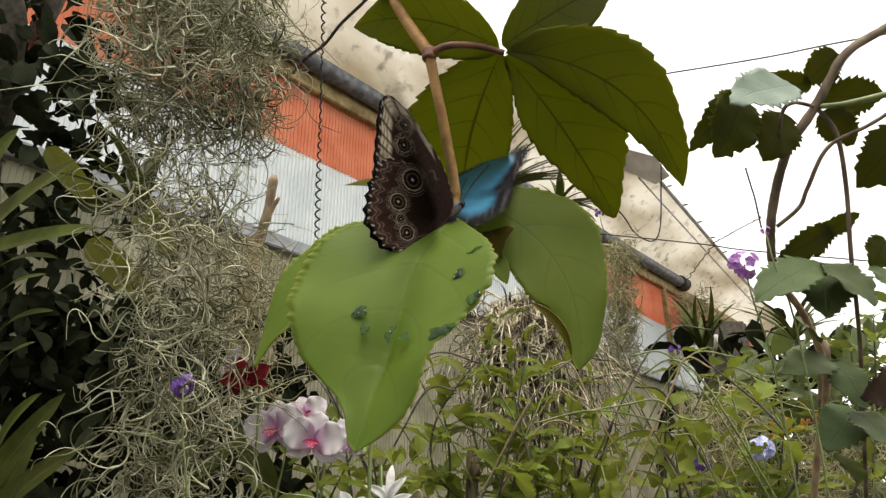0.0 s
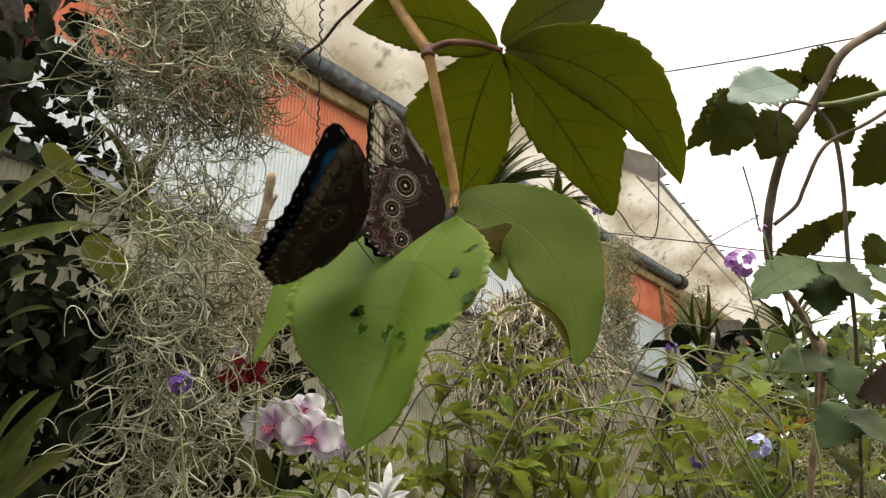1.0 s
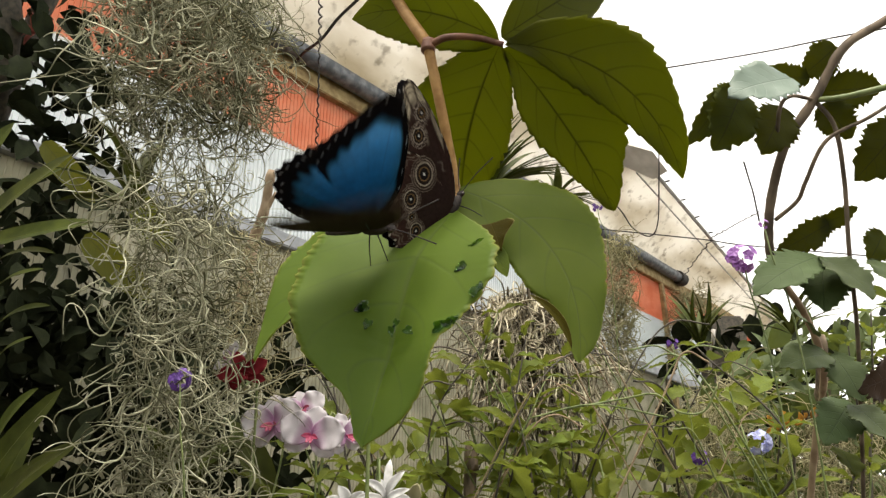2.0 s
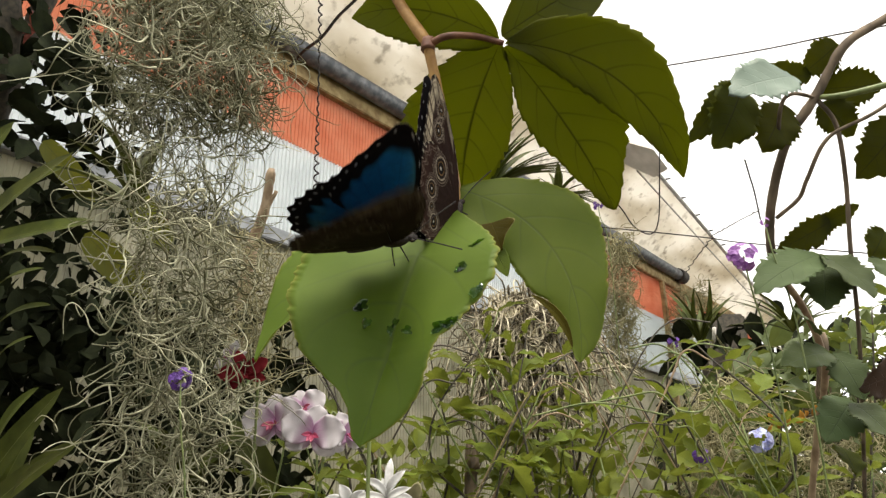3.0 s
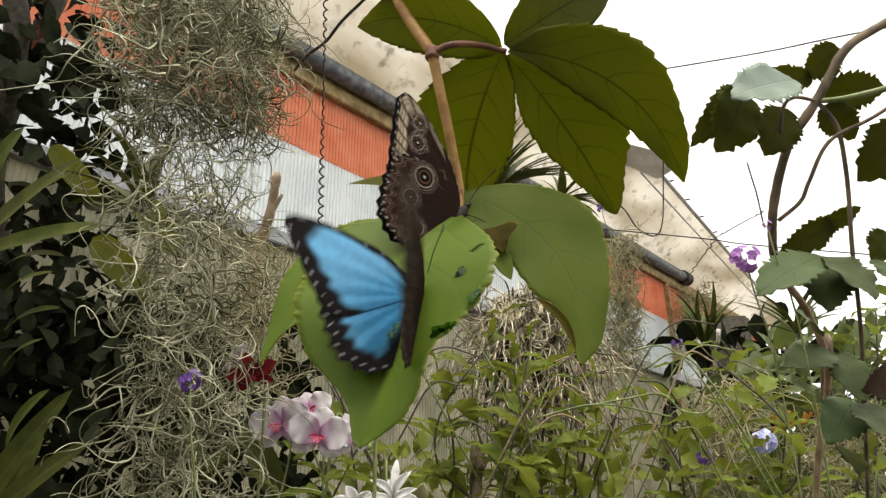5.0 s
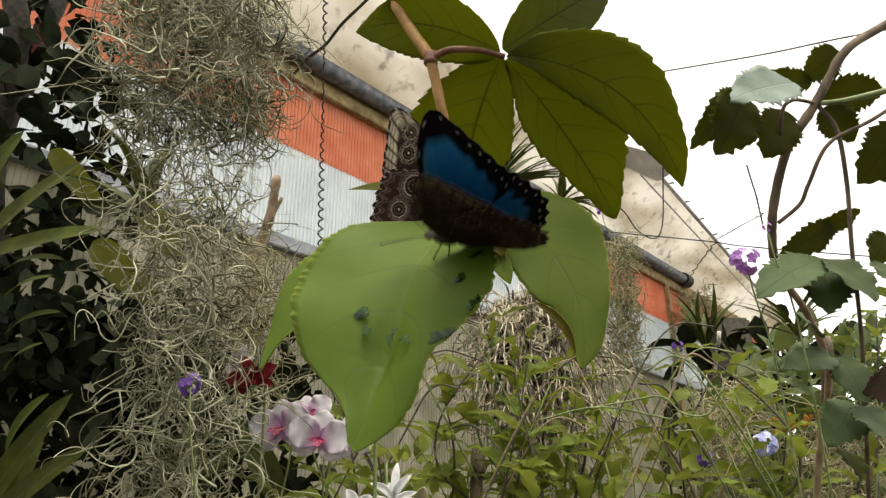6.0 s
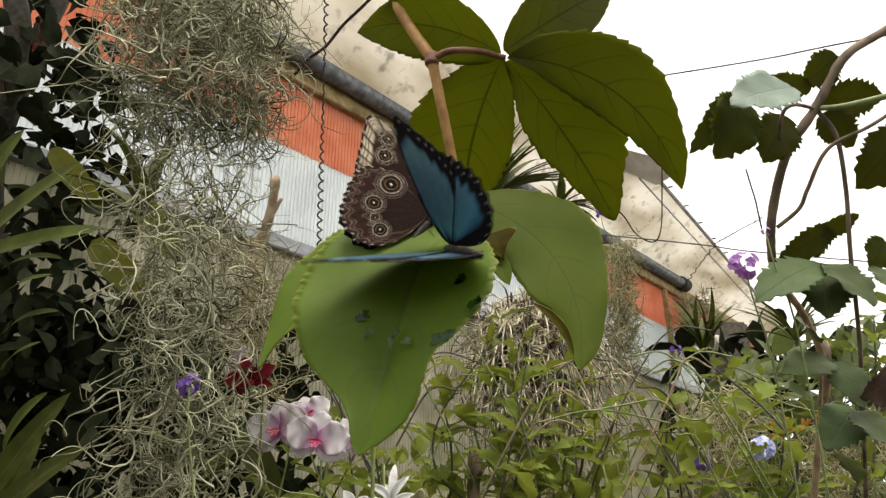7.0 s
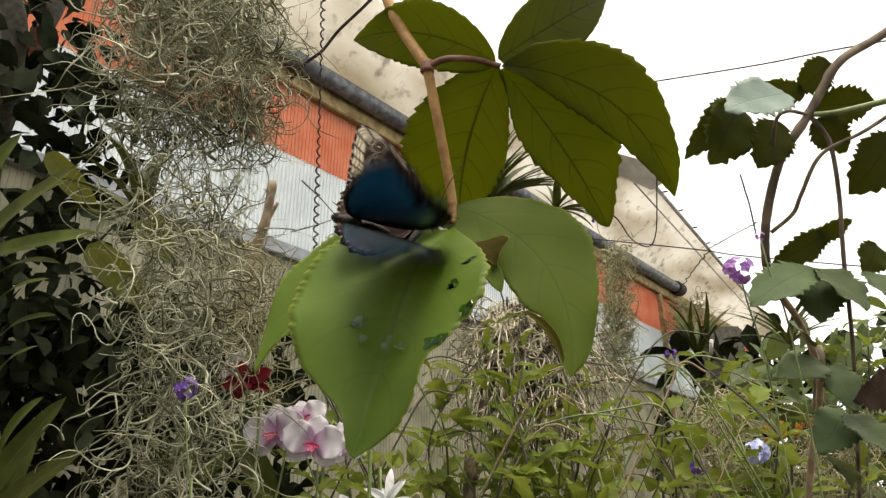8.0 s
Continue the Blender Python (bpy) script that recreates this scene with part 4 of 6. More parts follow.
M_petal = petal_material("orchid_petal", (0.72, 0.68, 0.70), (0.42, 0.10, 0.36), 0.5, 0.4)
M_lip = surface("orchid_lip", (0.20, 0.012, 0.05), (0.40, 0.06, 0.12), 60, 0.45, relief=0.1)
M_white_petal = surface("white_petal", (0.55, 0.54, 0.52), (0.80, 0.80, 0.79), 60, 0.8, relief=0.3, through=0.25)
M_red_petal = petal_material("crimson_petal", (0.15, 0.010, 0.014), (0.10, 0.003, 0.006), 0.8, 0.15)
M_violet = surface("violet_petal", (0.07, 0.02, 0.18), (0.15, 0.06, 0.33), 120, 0.5, relief=0, through=0.2)
M_pink_violet = surface("mauve_petal", (0.33, 0.12, 0.45), (0.55, 0.28, 0.66), 120, 0.5, relief=0, through=0.2)
M_blue = surface("pale_blue_petal", (0.2, 0.22, 0.55), (0.6, 0.64, 0.82), 120, 0.5, relief=0, through=0.2)


def orchid_flower(centre, size, face, parent, petal, lip, roll=0.0, slim=1.0):
    """Two broad petals, three sepals and a small lip."""
    c = Vector(centre)
    n = Vector(face).normalized()
    x = Vector((0, 0, 1)).cross(n).normalized()
    y = n.cross(x)
    for ang, L, W, back in ((90, 0.5, 0.42, 0), (210, 0.48, 0.36, 0), (330, 0.48, 0.36, 0), (15, 0.55, 0.56, 1), (165, 0.55, 0.56, 1)):
        a = radians(ang + roll)
        d = x * math.cos(a) + y * math.sin(a)
        leaf("petal", c + n * 0.004 * back, c + n * (0.004 * back + (0.10 if back else -0.02) * size) + d * size * L, size * W * slim, n, petal, parent, n=18, m=6, peak=0.55, base=0.55, cup=0.1, arch=0.07, wave=0.06, thick=0.0005, seed=int(ang + 10 * roll) % 997)
    for ang in (255, 285, 200, 340):
        a = radians(ang + roll)
        d = x * math.cos(a) + y * math.sin(a)
        leaf("lip", c + n * 0.006, c + n * (0.012 + 0.13 * size) + d * size * 0.15, size * 0.085, n, lip, parent, n=6, m=2, peak=0.6, base=0.5, cup=0.5, thick=0.0006)


ORCH = at_ground((-0.236, 1.168, 1.547))
orchid = thing("moth_orchid", ORCH, "potted moth orchid with white-pink flowers and magenta lips", "orchid")
stem("flower_stalk", [ORCH, (-0.191, 1.12, 1.53), (-0.161, 1.119, 1.612), (-0.218, 1.12, 1.664), (-0.281, 1.123, 1.656)], 0.0026, 0.002, M_stem_green, orchid)
for c, sz, f, turn in (((-0.246, 1.044, 1.639), 0.092, (-0.25, -0.93, 0.05), 8), ((-0.189, 1.031, 1.622), 0.088, (0.05, -0.97, 0.0), -10), ((-0.150, 1.07, 1.625), 0.074, (0.75, -0.62, 0.1), 12), ((-0.218, 1.10, 1.668), 0.07, (0.1, -0.95, 0.25), 20)):
    orchid_flower(c, sz, f, orchid, M_petal, M_lip, turn)
leaf("leaf", (-0.259, 1.12, 1.53), (-0.333, 1.101, 1.657), 0.05, (0.4, -0.7, 0.5), M_leaf_strap, orchid, n=12, m=3, peak=0.5, base=0.4, cup=0.3)
WORCH = at_ground((-0.109, 1.061, 1.542))
worchid = thing("white_orchid", WORCH, "white flower cluster with narrow petals", "flower")
stem("flower_stalk", [WORCH, (-0.096, 1.042, 1.456), (-0.086, 1.005, 1.549)], 0.0022, 0.0018, M_stem_green, worchid)
for i, (px, pz, ln) in enumerate(((-0.045, 0.008, 0.9), (-0.03, 0.03, 1.0), (0.004, 0.055, 1.1), (0.026, 0.042, 1.0), (0.038, 0.02, 0.9), (-0.012, 0.04, 0.8), (0.05, 0.0, 0.8))):
    leaf("petal", (-0.079, 1.011, 1.535), Vector((-0.079, 1.011, 1.535)) + Vector((px, -0.02 * math.sin(i * 2.1) - 0.01, pz - 0.006)) * ln, 0.012, (0.2 * math.sin(i), -1, 0.3), M_white_petal, worchid, n=10, m=3, peak=0.6, base=0.6, sharp=0.8, cup=0.35, arch=0.14, bend=0.08 * math.sin(i * 1.7), thick=0.0006, seed=i)
for i, (px, pz) in enumerate(((-0.035, 0.012), (-0.015, 0.03), (0.02, 0.022), (0.03, 0.0))):
    leaf("petal", (-0.131, 1.036, 1.524), Vector((-0.131, 1.036, 1.524)) + Vector((px, -0.015, pz)), 0.018, (0.2, -1, 0.4), M_white_petal, worchid, n=10, m=3, peak=0.6, base=0.6, sharp=0.8, cup=0.3, arch=0.1, thick=0.0006, seed=20 + i)
leaf("bud", (-0.043, 1.014, 1.527), (-0.036, 1.003, 1.555), 0.02, (0, -1, 0.2), M_moss_dry, worchid, "yellow-green bud", n=10, m=3, peak=0.5, base=0.5, sharp=0.6, cup=0.6, thick=0.004)
RORCH = at_ground((-0.36, 1.327, 1.553))
rorchid = thing("crimson_orchid", RORCH, "crimson and white orchid bloom half hidden by moss", "orchid")
stem("flower_stalk", [RORCH, (-0.238, 0.907, 1.524), (-0.237, 0.82, 1.66)], 0.002, 0.0015, M_stem_green, rorchid)
orchid_flower((-0.23, 0.797, 1.663), 0.056, (0.3, -0.9, -0.1), rorchid, M_red_petal, M_red_petal, 20, 0.6)
orchid_flower((-0.251, 0.82, 1.686), 0.04, (-0.3, -0.9, 0.1), rorchid, M_petal, M_red_petal, 50, 0.6)


def flower_head(name, label, centre, size, mat, root, seed, count=16):
    """A dense head of small five-part florets on a long stalk."""
    rg = np.random.default_rng(seed)
    ob = thing(name, root, label, "flower", name.split("_")[0] + " flower heads")
    stem("stalk", [root, Vector(centre) + Vector((0.02, 0.02, -0.3)), centre], 0.0012, 0.0008, M_stem_green, ob, sides=6)
    for i in range(count):
        d = Vector(rg.normal(0, 1, 3)).normalized()
        c = Vector(centre) + d * size * 0.36
        d.y -= 0.6
        d.normalize()
        bm = bmesh.new()
        x = d.orthogonal().normalized()
        y = d.cross(x)
        for j in range(5):
            a = 2 * math.pi * j / 5
            u, w = x * math.cos(a) + y * math.sin(a), x * -math.sin(a) + y * math.cos(a)
            r = size * 0.2
            o = c - Vector(root)
            vs = [bm.verts.new(o), bm.verts.new(o + u * r * 0.6 + w * r * 0.42 + d * r * 0.15), bm.verts.new(o + u * r + d * r * 0.05), bm.verts.new(o + u * r * 0.6 - w * r * 0.42 + d * r * 0.15)]
            bm.faces.new(vs)
        part("floret", bm, mat, ob)
    return ob


flower_head("violet_flower", "violet flower head on a slender green spike", (-0.241, 0.639, 1.626), 0.024, M_violet, at_ground((-0.228, 0.679, 1.527)), 81)
flower_head("mauve_flower", "mauve flower cluster on the vine's stem", (0.309, 0.673, 1.757), 0.034, M_pink_violet, at_ground((0.355, 0.849, 1.534)), 82, 18)
flower_head("mauve_flower", "small mauve flower bud on the vine's stem", (0.331, 0.66, 1.789), 0.012, M_pink_violet, at_ground((0.365, 0.849, 1.534)), 83, 6)
flower_head("blue_flower", "pale blue flower head among light-green leaves", (0.453, 1.033, 1.612), 0.04, M_blue, at_ground((0.46, 1.061, 1.542)), 84, 18)
flower_head("violet_flower", "small violet flower head in the shrub", (0.406, 1.146, 1.6), 0.03, M_violet, at_ground((0.408, 1.168, 1.547)), 85, 10)
flower_head("violet_flower", "small violet flower on a stem tip", (0.379, 1.127, 1.78), 0.022, M_violet, at_ground((0.379, 1.221, 1.549)), 86, 8)
flower_head("violet_flower", "small violet flower under the roof strip", (0.332, 1.359, 2.14), 0.026, M_violet, at_ground((0.346, 1.561, 1.908)), 87, 8)


# ---- plants and clutter behind ----
def rosette(name, label, centre, count, length, width, seed, mat, lean=(0, -0.3, 0.6), droop=0.35, group=""):
    """A tuft of narrow arching leaves from one heart."""
    rg = np.random.default_rng(seed)
    ob = thing(name, centre, label, "plant", group or name.replace("_", " ") + " tufts")
    for i in range(count):
        a = 2 * math.pi * i / count + rg.normal(0, 0.3)
        d = Vector((math.cos(a), math.sin(a) * 0.7, rg.uniform(-0.1, 0.9))) + Vector(lean)
        L = length * rg.uniform(0.7, 1.15)
        leaf("blade", centre, Vector(centre) + d.normalized() * L - Vector((0, 0, droop * L * rg.uniform(0.3, 1))), width * rg.uniform(0.8, 1.2), (rg.normal(0, 0.2), -0.4, 1), mat, ob, n=10, m=2, peak=0.3, base=0.4, sharp=0.8, cup=0.35, arch=0.1, seed=seed + i)
    return ob


rosette("air_plant", "dark green tuft of narrow arching leaves on the roof wire", (0.082, 1.17, 2.074), 28, 0.19, 0.017, 91, M_leaf_strap, (1.25, -0.1, 0.55), 0.1)
rosette("air_plant", "dark tuft of narrow leaves below the roof strip", (0.261, 1.445, 2.195), 16, 0.12, 0.014, 92, M_leaf_strap, (0.8, -0.1, 0.1), 0.3)
rosette("bromeliad", "upright green bromeliad at the pipe's end", (0.885, 2.356, 2.075), 22, 0.22, 0.022, 93, M_leaf_strap, (0.1, -0.1, 1.1), 0.1)
rosette("bromeliad", "arching green bromeliad among the shrubs", (0.701, 1.366, 1.857), 16, 0.16, 0.014, 94, M_leaf_strap, (-0.2, -0.2, 0.4), 0.4)
rosette("bromeliad", "grey-green bromeliad wrapped in moss", (-0.464, 0.954, 1.942), 7, 0.17, 0.04, 95, M_leaf_strap, (-0.4, -0.3, 0.5), 0.2)
rosette("bromeliad", "grey-green bromeliad low in the moss", (-0.369, 1.067, 1.529), 9, 0.15, 0.04, 96, M_leaf_strap, (0.3, -0.3, 0.7), 0.2)

stub = thing("dead_branch", (-0.447, 1.498, 2.064), "broken grey dead branch in front of the white sheet", "branch")
stem("branch", [(-0.465, 1.522, 1.872), (-0.441, 1.488, 2.089), (-0.411, 1.454, 2.173), (-0.393, 1.417, 2.263)], 0.016, 0.010, M_dry_stem, stub, knots=0.12)
stem("twig", [(-0.419, 1.461, 2.155), (-0.382, 1.437, 2.215)], 0.006, 0.004, M_dry_stem, stub, knots=0.1)


def wire(name, label, points, r, mat, per=8):
    ob = part(name, mesh_quads(name, *tubes(smooth_path(local(points, points[0]), per)[None], r, r, 6)), mat, m=Matrix.Translation(points[0]))
    return tagged(ob, label, "wire")


def coil(a, b, turns, r, loops=10):
    """Points of a crimped wire between two places."""
    a, b = Vector(a), Vector(b)
    out = []
    for i in range(turns * loops + 1):
        f = i / (turns * loops)
        s = 2 * math.pi * i / loops
        out.append(tuple(a.lerp(b, f) + Vector((r * math.sin(s), r * math.cos(s), 0)) * (0.6 + 0.4 * math.sin(f * 9))))
    return out


hang = coil((-0.255, 1.116, 2.741), (-0.277, 1.387, 2.072), 34, 0.0055)
wire("crimped_wire", "dark crimped wire hanging from the roof", hang, 0.0019, M_wire, per=1)
wire("cable", "black cable drooping to the pipe", [(-0.15, 1.704, 3.155), (-0.269, 1.824, 3.126), (-0.351, 1.891, 3.094), (-0.417, 1.958, 3.061), (-0.496, 2.057, 3.083), (-0.568, 2.161, 3.093)], 0.006, M_wire)
wire("guy_wire", "thin taut wire under the roof", [(0.744, 2.083, 3.019), (1.104, 1.976, 3.016), (1.338, 1.873, 3.004), (1.816, 1.758, 3.022)], 0.0026, M_wire)
wire("guy_wire", "thin wire along the roof strip", [(0.64, 2.935, 2.778), (1.223, 3.049, 2.764), (1.464, 3.061, 2.734), (2.322, 3.089, 2.664)], 0.003, M_wire)
wire("cable", "looped black cable below the roof strip", [(0.624, 2.689, 2.852), (0.751, 2.719, 2.78), (0.819, 2.753, 2.694), (0.892, 2.766, 2.662), (0.926, 2.744, 2.716), (0.931, 2.68, 2.875), (0.931, 2.607, 3.056)], 0.003, M_wire)
wire("crimped_wire", "fine crimped wire across the light", coil((0.889, 2.457, 2.358), (0.971, 2.306, 2.467), 7, 0.006), 0.0018, M_wire, per=1)
wire("crimped_wire", "fine crimped wire across the light", coil((0.971, 2.306, 2.467), (1.094, 2.181, 2.509), 8, 0.006), 0.0018, M_wire, per=1)
wire("tendril", "thin dry tendril above the mauve flowers", [(0.345, 0.706, 1.888), (0.352, 0.715, 1.867), (0.356, 0.72, 1.855), (0.363, 0.732, 1.824)], 0.0009, M_wire)
wire("tendril", "thin green runner from a shrub", [(0.198, 1.117, 1.673), (0.282, 1.111, 1.687), (0.33, 1.088, 1.69), (0.358, 1.078, 1.662), (0.393, 1.068, 1.661), (0.413, 1.053, 1.696)], 0.0017, M_stem_green)
wire("tendril", "thin green stalk arching over the shrubs", [(0.139, 1.122, 1.66), (0.238, 1.114, 1.679), (0.354, 1.122, 1.66)], 0.0015, M_stem_green)
wire("cane", "pale green upright cane among the shrubs", [(*(-0.09, 0.849, 1.534)[:2], 0.0), (-0.088, 0.849, 1.534), (-0.094, 0.829, 1.583)], 0.0026, M_stem_green)

rg_t = np.random.default_rng(5)
for i in range(34):
    x0, y0 = rg_t.uniform(540, 1280), rg_t.uniform(600, 880)
    a = Vector((0.108, 1.178, 1.654)) + Vector(((x0 - 900) * 0.00093, rg_t.normal(0, 0.05), (760 - y0) * 0.0009))
    side = rg_t.choice((-1, 1))
    b = a + Vector((side * rg_t.uniform(0.06, 0.16), rg_t.normal(0, 0.04), rg_t.uniform(0.02, 0.1)))
    wire("twig", "thin arching twig among the shrubs", [tuple(a + Vector((-side * 0.12, 0.04, -0.22))), tuple(a), tuple((a + b) / 2 + Vector((0, 0, 0.04))), tuple(b)], rg_t.uniform(0.0009, 0.0018), (M_stem_dark, M_stem_green, M_dry_stem)[i % 3], per=6)

HEDGE = at_ground((1.137, 2.335, 1.593))
hedge = thing("background_bush", HEDGE, "dense bush with moss in the shaded corner", "bush")
stem("trunk", [HEDGE, (1.119, 2.215, 1.624), (1.09, 2.012, 1.859), (1.082, 1.951, 2.01)], 0.03, 0.016, M_bark, hedge, knots=0.08)
scatter_leaves("foliage", 700, 97, column((0.725, 2.17, 1.467), (1.391, 2.17, 1.467), (0.946, 2.251, 2.069), (1.6, 2.216, 2.155), 0.25), (0.05, 0.1), M_leaf_right, hedge, origin=HEDGE)
# rear leaves darkened by colour to stand for the shaded corner
scatter_leaves("dark_foliage", 460, 98, column((1.0, 3.038, 1.454), (2.039, 3.038, 1.454), (1.014, 2.927, 2.264), (2.184, 2.89, 2.355), 0.2), (0.09, 0.17), M_leaf_shade, hedge, origin=HEDGE)
LOW = at_ground((0.047, 1.707, 1.546))
low = thing("background_bush", LOW, "low leafy bush in front of the wall", "bush")
stem("trunk", [LOW, (0.06, 1.707, 1.546), (0.073, 1.678, 1.618)], 0.02, 0.01, M_bark, low, knots=0.08)
scatter_leaves("foliage", 240, 99, column((-0.322, 1.641, 1.441), (0.593, 1.751, 1.438), (-0.291, 1.658, 1.667), (0.63, 1.726, 1.767), 0.15), (0.04, 0.08), M_leaf_shrub, low, origin=LOW)
moss("spanish_moss", "dry grey moss over the bush in the corner", column((0.627, 2.027, 1.555), (0.843, 2.027, 1.555), (0.689, 1.911, 1.841), (0.797, 1.888, 1.898), 0.08), 500, 74, 0.002, (0.08, 0.2), 0.3, 0.8, M_moss_dry, (0.735, 1.888, 1.898))
moss("spanish_moss", "dry grey moss over the bush by the vine", column((0.796, 1.829, 1.511), (1.072, 1.829, 1.511), (0.945, 1.833, 1.769), (1.106, 1.822, 1.796), 0.08), 700, 75, 0.0018, (0.05, 0.12), 0.5, 0.5, M_moss_dry, (1.018, 1.822, 1.796))


POST = at_ground((1.316, 3.219, 2.074))
post_top = Vector((1.316, 3.079, 2.421)).z
corner_post = thing("corner_post", POST, "dark weathered wooden post in the shaded corner", "post")
part("post", box_mesh("post", (-0.1, -0.06, 0), (0.1, 0.06, post_top), 0.012), M_stem_dark, corner_post)
wire("pole", "thin pale pole beside the dark post", [(*(1.131, 2.865, 2.152)[:2], 0.0), (1.136, 2.97, 1.889), (1.126, 2.82, 2.261)], 0.008, M_weathered)

MARI = at_ground((0.64, 1.38, 1.555))
mari = thing("withered_flower", MARI, "withered orange flower spray among the shrubs", "flower")
stem("stalk", [MARI, (0.63, 1.379, 1.557), (0.645, 1.334, 1.67)], 0.002, 0.001, M_stem_green, mari, sides=6)
M_ochre = petal_material("ochre_petal", (0.50, 0.26, 0.04), (0.30, 0.12, 0.03), 0.8)
for i in range(9):
    c = Vector((0.645, 1.332, 1.673)) + Vector((0.011 * (i - 4), 0, 0.006 * math.sin(i * 1.9) + 0.003 * (i - 4)))
    leaf("petal", c, c + Vector((0.012 * math.cos(i * 2.4), -0.01, 0.02 * abs(math.sin(i * 1.3)) + 0.004)), 0.012, (0, -1, 0.4), M_ochre, mari, n=6, m=2, peak=0.6, base=0.6, cup=0.4, thick=0.0005, seed=i)


# ---- butterflies ----
def ramp(x, lo, hi):
    """0 below lo, 1 above hi."""
    return np.clip((x - lo) / (hi - lo), 0, 1)


def blend(c, k, other):
    """Lays the colour other over c by the share k."""
    return c * (1 - k[:, None]) + np.array(other) * k[:, None]


EYES = ((18.8, 52, 5.2), (8.6, 45.1, 5.4), (-3.5, 28.7, 7.8), (-19.8, 26.6, 6.0), (-26.2, 19.6, 3.4), (-29.5, 12.2, 5.4))
RINGS = ((0.0, 0.10, (0.62, 0.60, 0.56)), (0.10, 0.42, (0.006, 0.005, 0.006)), (0.42, 0.50, (0.17, 0.10, 0.04)), (0.50, 0.74, (0.014, 0.009, 0.008)), (0.74, 0.84, (0.33, 0.28, 0.22)), (0.84, 0.98, (0.03, 0.018, 0.014)), (0.98, 1.05, (0.25, 0.20, 0.16)), (1.05, 1.18, (0.03, 0.018, 0.015)), (1.18, 1.24, (0.17, 0.135, 0.105)))


def wing_top(kind, f, g, s, edge, a):
    """Upper side: a metallic blue field in a black border with a row of white specks; gives the colour and the shimmer."""
    inner = ramp(s, 0.05, 0.22)
    border = ramp(edge, 8.5 + 1.0 * np.sin(a * 0.55), 12.5 + 1.0 * np.sin(a * 0.55))
    if kind == "fore":
        side = ramp(a, 48, 58) * ramp(np.hypot(f - 24, g - 71), 13, 19)
    else:
        side = 1 - ramp(a, 148, 164)
    k = inner * border * side
    vein = np.clip(1 - np.abs((a / 11.0) % 1 - 0.5) * 22, 0, 1) * ramp(s, 0.3, 0.5)
    c = blend(np.tile((0.010, 0.008, 0.009), (len(f), 1)), k * (1 - 0.45 * vein), (0.016, 0.20, 0.37))
    speck = (np.abs((a / 6.0) % 1 - 0.5) < 0.10) & (edge > 2.4) & (edge < 3.6)
    return blend(c, speck * 0.8, (0.42, 0.42, 0.42)), k


